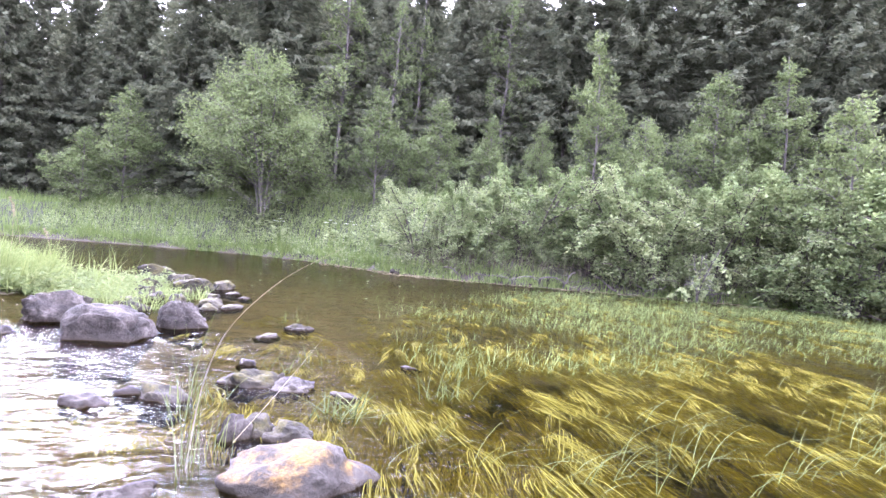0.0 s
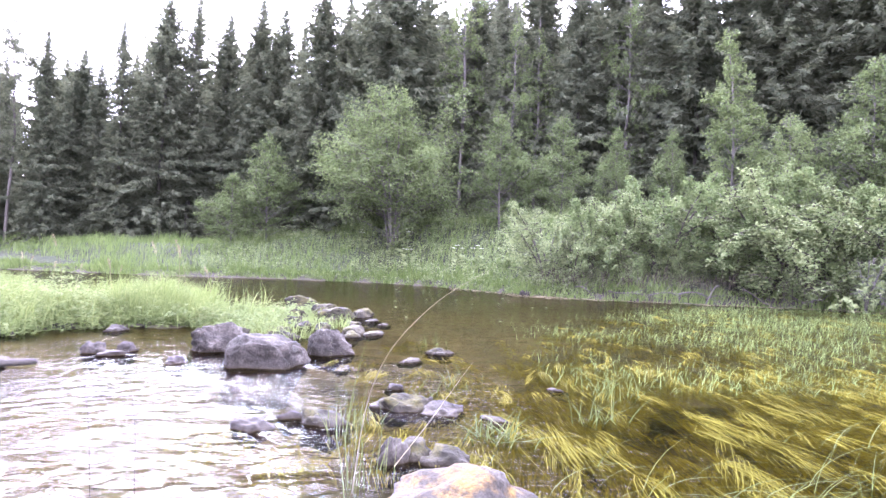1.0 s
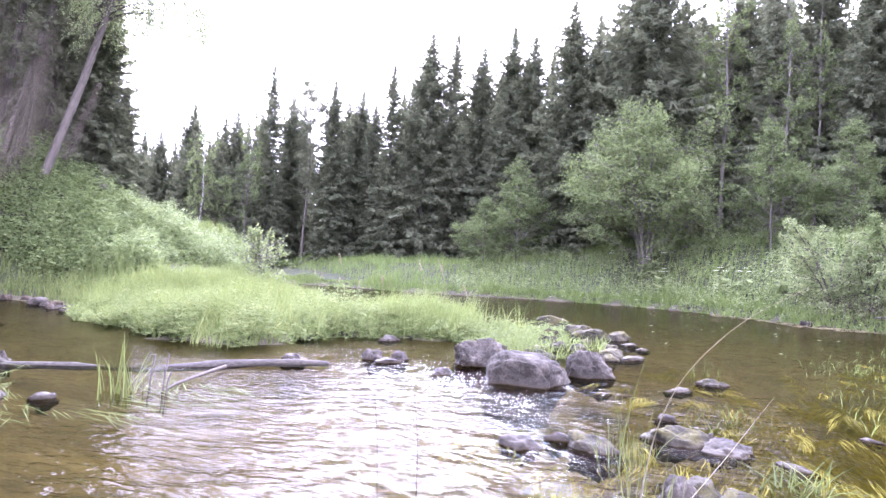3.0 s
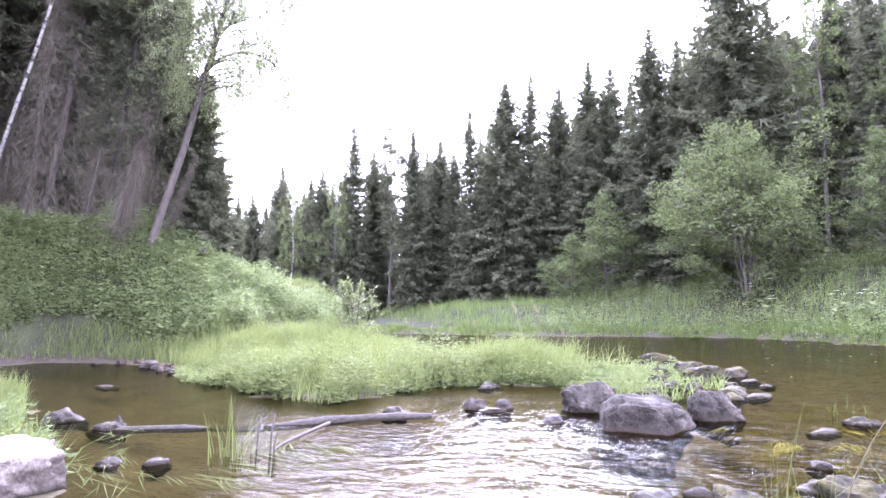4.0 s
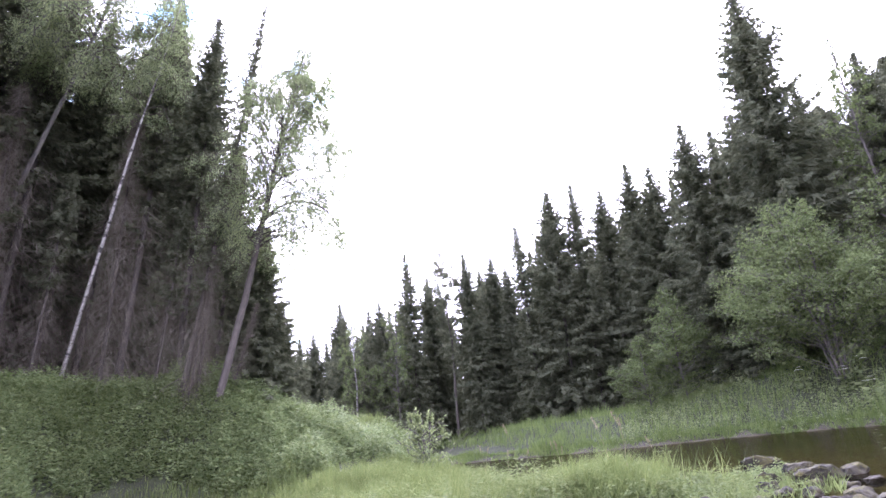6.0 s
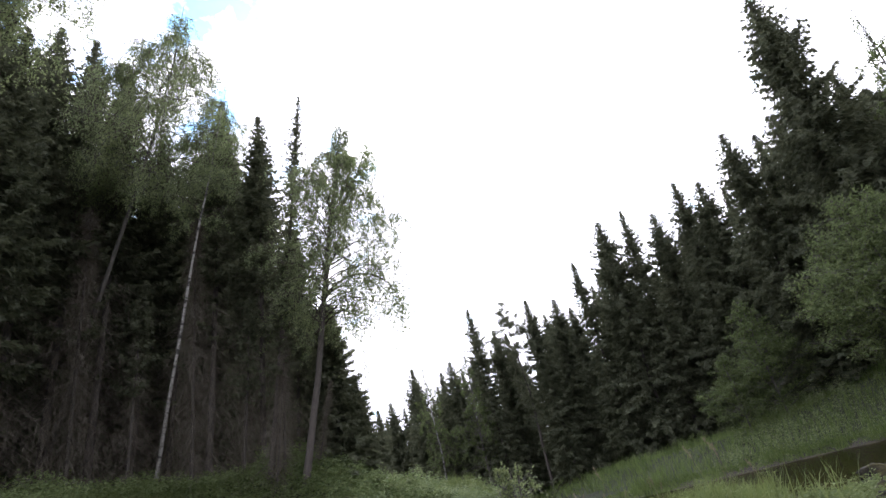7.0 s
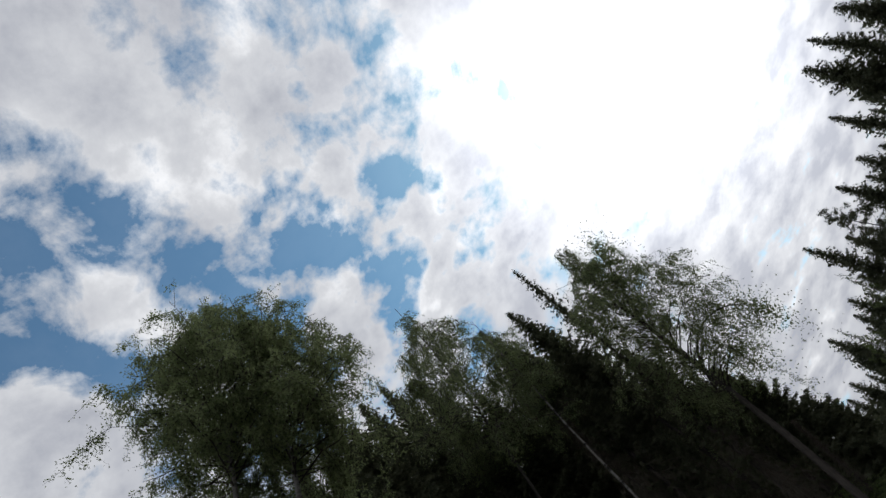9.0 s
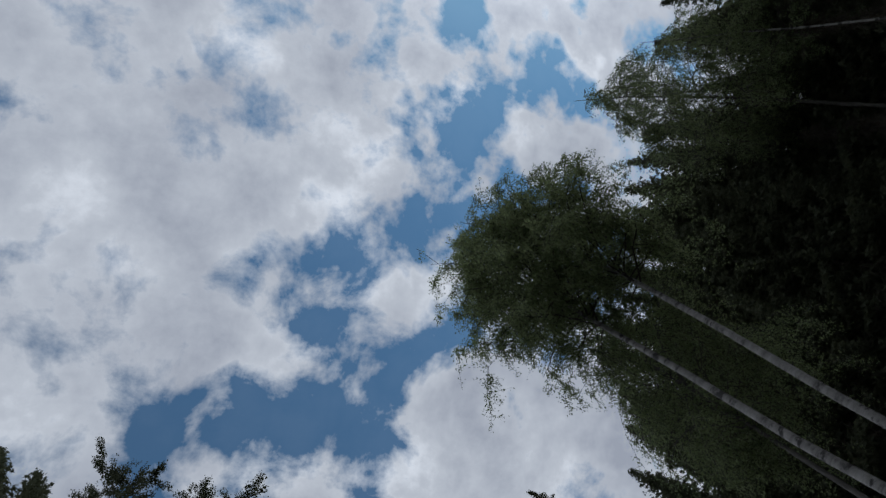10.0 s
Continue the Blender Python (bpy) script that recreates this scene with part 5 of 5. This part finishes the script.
for k, (x, y, n, tall, r, sp, w) in enumerate([(-0.2, 3.45, 10, 0.85, 0.06, 0.07, 0.006), (-0.42, 4.5, 9, 0.95, 0.06, 0.07, 0.007), (0.1, 9.6, 20, 0.4, 0.16, 0.4, 0.010), (0.45, 6.6, 16, 0.32, 0.12, 0.5, 0.009), (-0.1, 3.75, 6, 0.6, 0.05, 0.10, 0.007), (-4.95, 4.4, 30, 0.72, 0.10, 0.26, 0.014), (0.72, 4.6, 60, 0.32, 0.10, 0.75, 0.014),
                                               (1.6, 5.2, 26, 0.45, 0.10, 0.5, 0.010), (2.0, 6.3, 26, 0.5, 0.12, 0.45, 0.010), (-0.35, 4.85, 26, 0.35, 0.14, 0.4, 0.010), (0.15, 6.1, 18, 0.35, 0.12, 0.5, 0.009)]):
    tuft("reed_clump", "slender green reeds rising from the stream", x, y, n, tall, r, sp, w, MAT_REED, 200 + k)
for k, (x, y) in enumerate([(2.6, 3.5), (3.1, 3.7), (3.7, 3.4), (4.4, 3.6), (4.9, 4.2), (3.3, 4.6), (5.6, 4.8), (2.0, 3.3), (1.4, 3.6), (6.3, 5.6)]):
    tuft("grass_clump", "long arching green blades bent over the weed", x, y, 13, 0.78, 0.22, 0.42, 0.0065, MAT_REED, 230 + k, wind=(0.95, 0.15), parts=8, bend=1.75)


def stem(name, label, pts, r0, material):
    """One long stalk through a few points, drawn smooth."""
    pts = np.array(pts, float)
    s = np.linspace(0, len(pts) - 1, 24)
    line = np.stack([np.interp(s, np.arange(len(pts)), pts[:, k]) for k in range(3)], 1)
    for _ in range(6):
        line[1:-1] = 0.25 * line[:-2] + 0.5 * line[1:-1] + 0.25 * line[2:]
    ob = part(name, tubes(name, [(line, r0 * (1 - 0.8 * np.linspace(0, 1, 24)))], 5), material)
    return tagged(ob, label, "grass stalk", "stalks in front of the stream")


stem("grass_stalk", "long pale grass stalk bowed over the stream", [(-0.2, 3.4, 0), (-0.12, 3.2, 0.55), (0.01, 3.02, 0.88), (0.26, 3.23, 1.13), (0.55, 3.42, 1.29)], 0.0032, MAT_STRAW)
stem("grass_stalk", "dry bent stalk over the stones", [(0.02, 3.6, 0.1), (0.22, 3.9, 0.3), (0.5, 4.3, 0.62)], 0.0024, MAT_STRAW)
stem("grass_stalk", "thin upright brown stalk", [(-1.75, 3.55, -0.2), (-1.8, 3.6, 0.25), (-1.88, 3.65, 0.62)], 0.004, MAT_TWIG)
stem("grass_stalk", "thin upright brown stalk", [(-1.42, 3.4, -0.2), (-1.45, 3.45, 0.3), (-1.53, 3.5, 0.66)], 0.004, MAT_TWIG)


# ---- single plants ----
def umbel_plant(x, y, tall, seed):
    """A tall stem with broad lobed leaves and flat heads of tiny white flowers."""
    rng = np.random.default_rng(seed)
    z = high(x, y) - 0.05
    root = thing("umbel_plant", "tall white-flowered umbel plant in the bank grass", "flower", "white umbels on the bank")
    root.matrix_basis = pose(x, y, z)
    s = np.linspace(0, 1, 6)
    main = np.stack([0.06 * np.sin(s * 2 + seed), 0.05 * s, tall * s], 1)
    part("stem", tubes("umbel_stem", [(main, 0.014 * (1 - 0.6 * s))], 5), MAT_REED, root)
    for k in range(4):
        a = rng.uniform(0, 6.283)
        foot = main[3] if k else main[5]
        tip = main[5] + np.array([math.cos(a), math.sin(a), -0.5]) * 0.28 * (k > 0) + [0, 0, 0.04]
        m = 70
        q = rng.normal(size=(m, 2))
        q = q / np.linalg.norm(q, axis=1, keepdims=True) * np.sqrt(rng.random(m))[:, None] * 0.13
        c = tip + np.column_stack([q, 0.02 - 1.2 * (q ** 2).sum(1)])
        head = part("flower_head", random_leaves("umbel_head", c, 0.026, rng, 0.8), MAT_FLOWER, root, "flat head of white flowers")
        part("stalk", tubes("umbel_stalk", [(np.linspace(foot, tip - [0, 0, 0.02], 4), [0.008, 0.007, 0.006, 0.004])], 4), MAT_REED, head)
    m = 26
    a = rng.uniform(0, 6.283, m)
    out = np.stack([np.cos(a), np.sin(a), rng.uniform(-0.3, 0.4, m)], 1)
    c = np.column_stack([np.zeros((m, 2)), rng.uniform(0.15, 0.7, m) * tall]) + out * 0.25
    part("leaves", leaf_mesh("umbel_leaves", c, out * 0.4, unit(np.cross(out, [0, 0, 1.0])) * 0.22), MAT_WILLOW, root)


for k, (x, y, tall) in enumerate([(-2.75, 35.4, 1.25), (-2.1, 35.5, 1.4), (-1.75, 33.6, 1.3), (-4.6, 36.6, 1.2), (0.9, 31.8, 1.2), (3.1, 29.0, 1.2), (1.8, 30.4, 1.3)]):
    umbel_plant(x, y, tall, 300 + k)


def plume_grass(x, y, tall, seed):
    """One tall reed-grass: a thin culm, two long leaves and a pale nodding plume."""
    rng = np.random.default_rng(seed)
    root = thing("plume_grass", "tall grass stem with a pale seed plume", "grass", "seeding grasses")
    root.matrix_basis = pose(x, y, high(x, y) - 0.03, 0, 0, rng.uniform(0, 360))
    s = np.linspace(0, 1, 7)
    line = np.stack([0.16 * tall * s ** 2, 0.04 * np.sin(s * 3), tall * (s - 0.05 * s ** 3)], 1)
    part("culm", tubes("plume_culm", [(line, 0.005 * (1 - 0.6 * s))], 4), MAT_STRAW, root)
    m = 46
    u = rng.uniform(0.84, 1.02, m)
    c = np.stack([np.interp(u, s, line[:, q]) for q in range(3)], 1) + rng.normal(scale=0.014, size=(m, 3))
    d = unit(rng.normal(scale=0.35, size=(m, 3)) + [0.3, 0, 1.0]) * 0.04
    part("plume", leaf_mesh("plume_head", c, d, unit(np.cross(d, rng.normal(size=(m, 3)))) * 0.014), MAT_STRAW, root, "pale straw-coloured seed plume")
    part("leaves", blades("plume_leaves", line[[1, 2, 3]], np.full(3, 0.45), rng.normal(scale=0.6, size=(3, 2)), np.full(3, 0.014), rng, 1.0, 4), MAT_LUSH, root)


plume_rng = np.random.default_rng(9)
for k in range(6):
    x, y = plume_rng.uniform(-8.5, -4.6), plume_rng.uniform(11.6, 14.8)
    plume_grass(x, y, plume_rng.uniform(1.0, 1.65), 340 + k)
for k in range(6):
    plume_grass(plume_rng.uniform(-13, -9), plume_rng.uniform(15.5, 19), plume_rng.uniform(1.0, 1.5), 380 + k)
broad = leafy(71, 1.9, 0.8, 0.02, 26, 420, 0.20, "broad_leaf_plant", "pale broad-leaved plant drooping over the undercut bank", "plant", MAT_WILLOW, MAT_ALDER_BARK, 0.010, 0.4, 5, 0.5)
stand(broad, True, (13.9, 20.4, 0.2), (13.7, 20.1, 2.1))
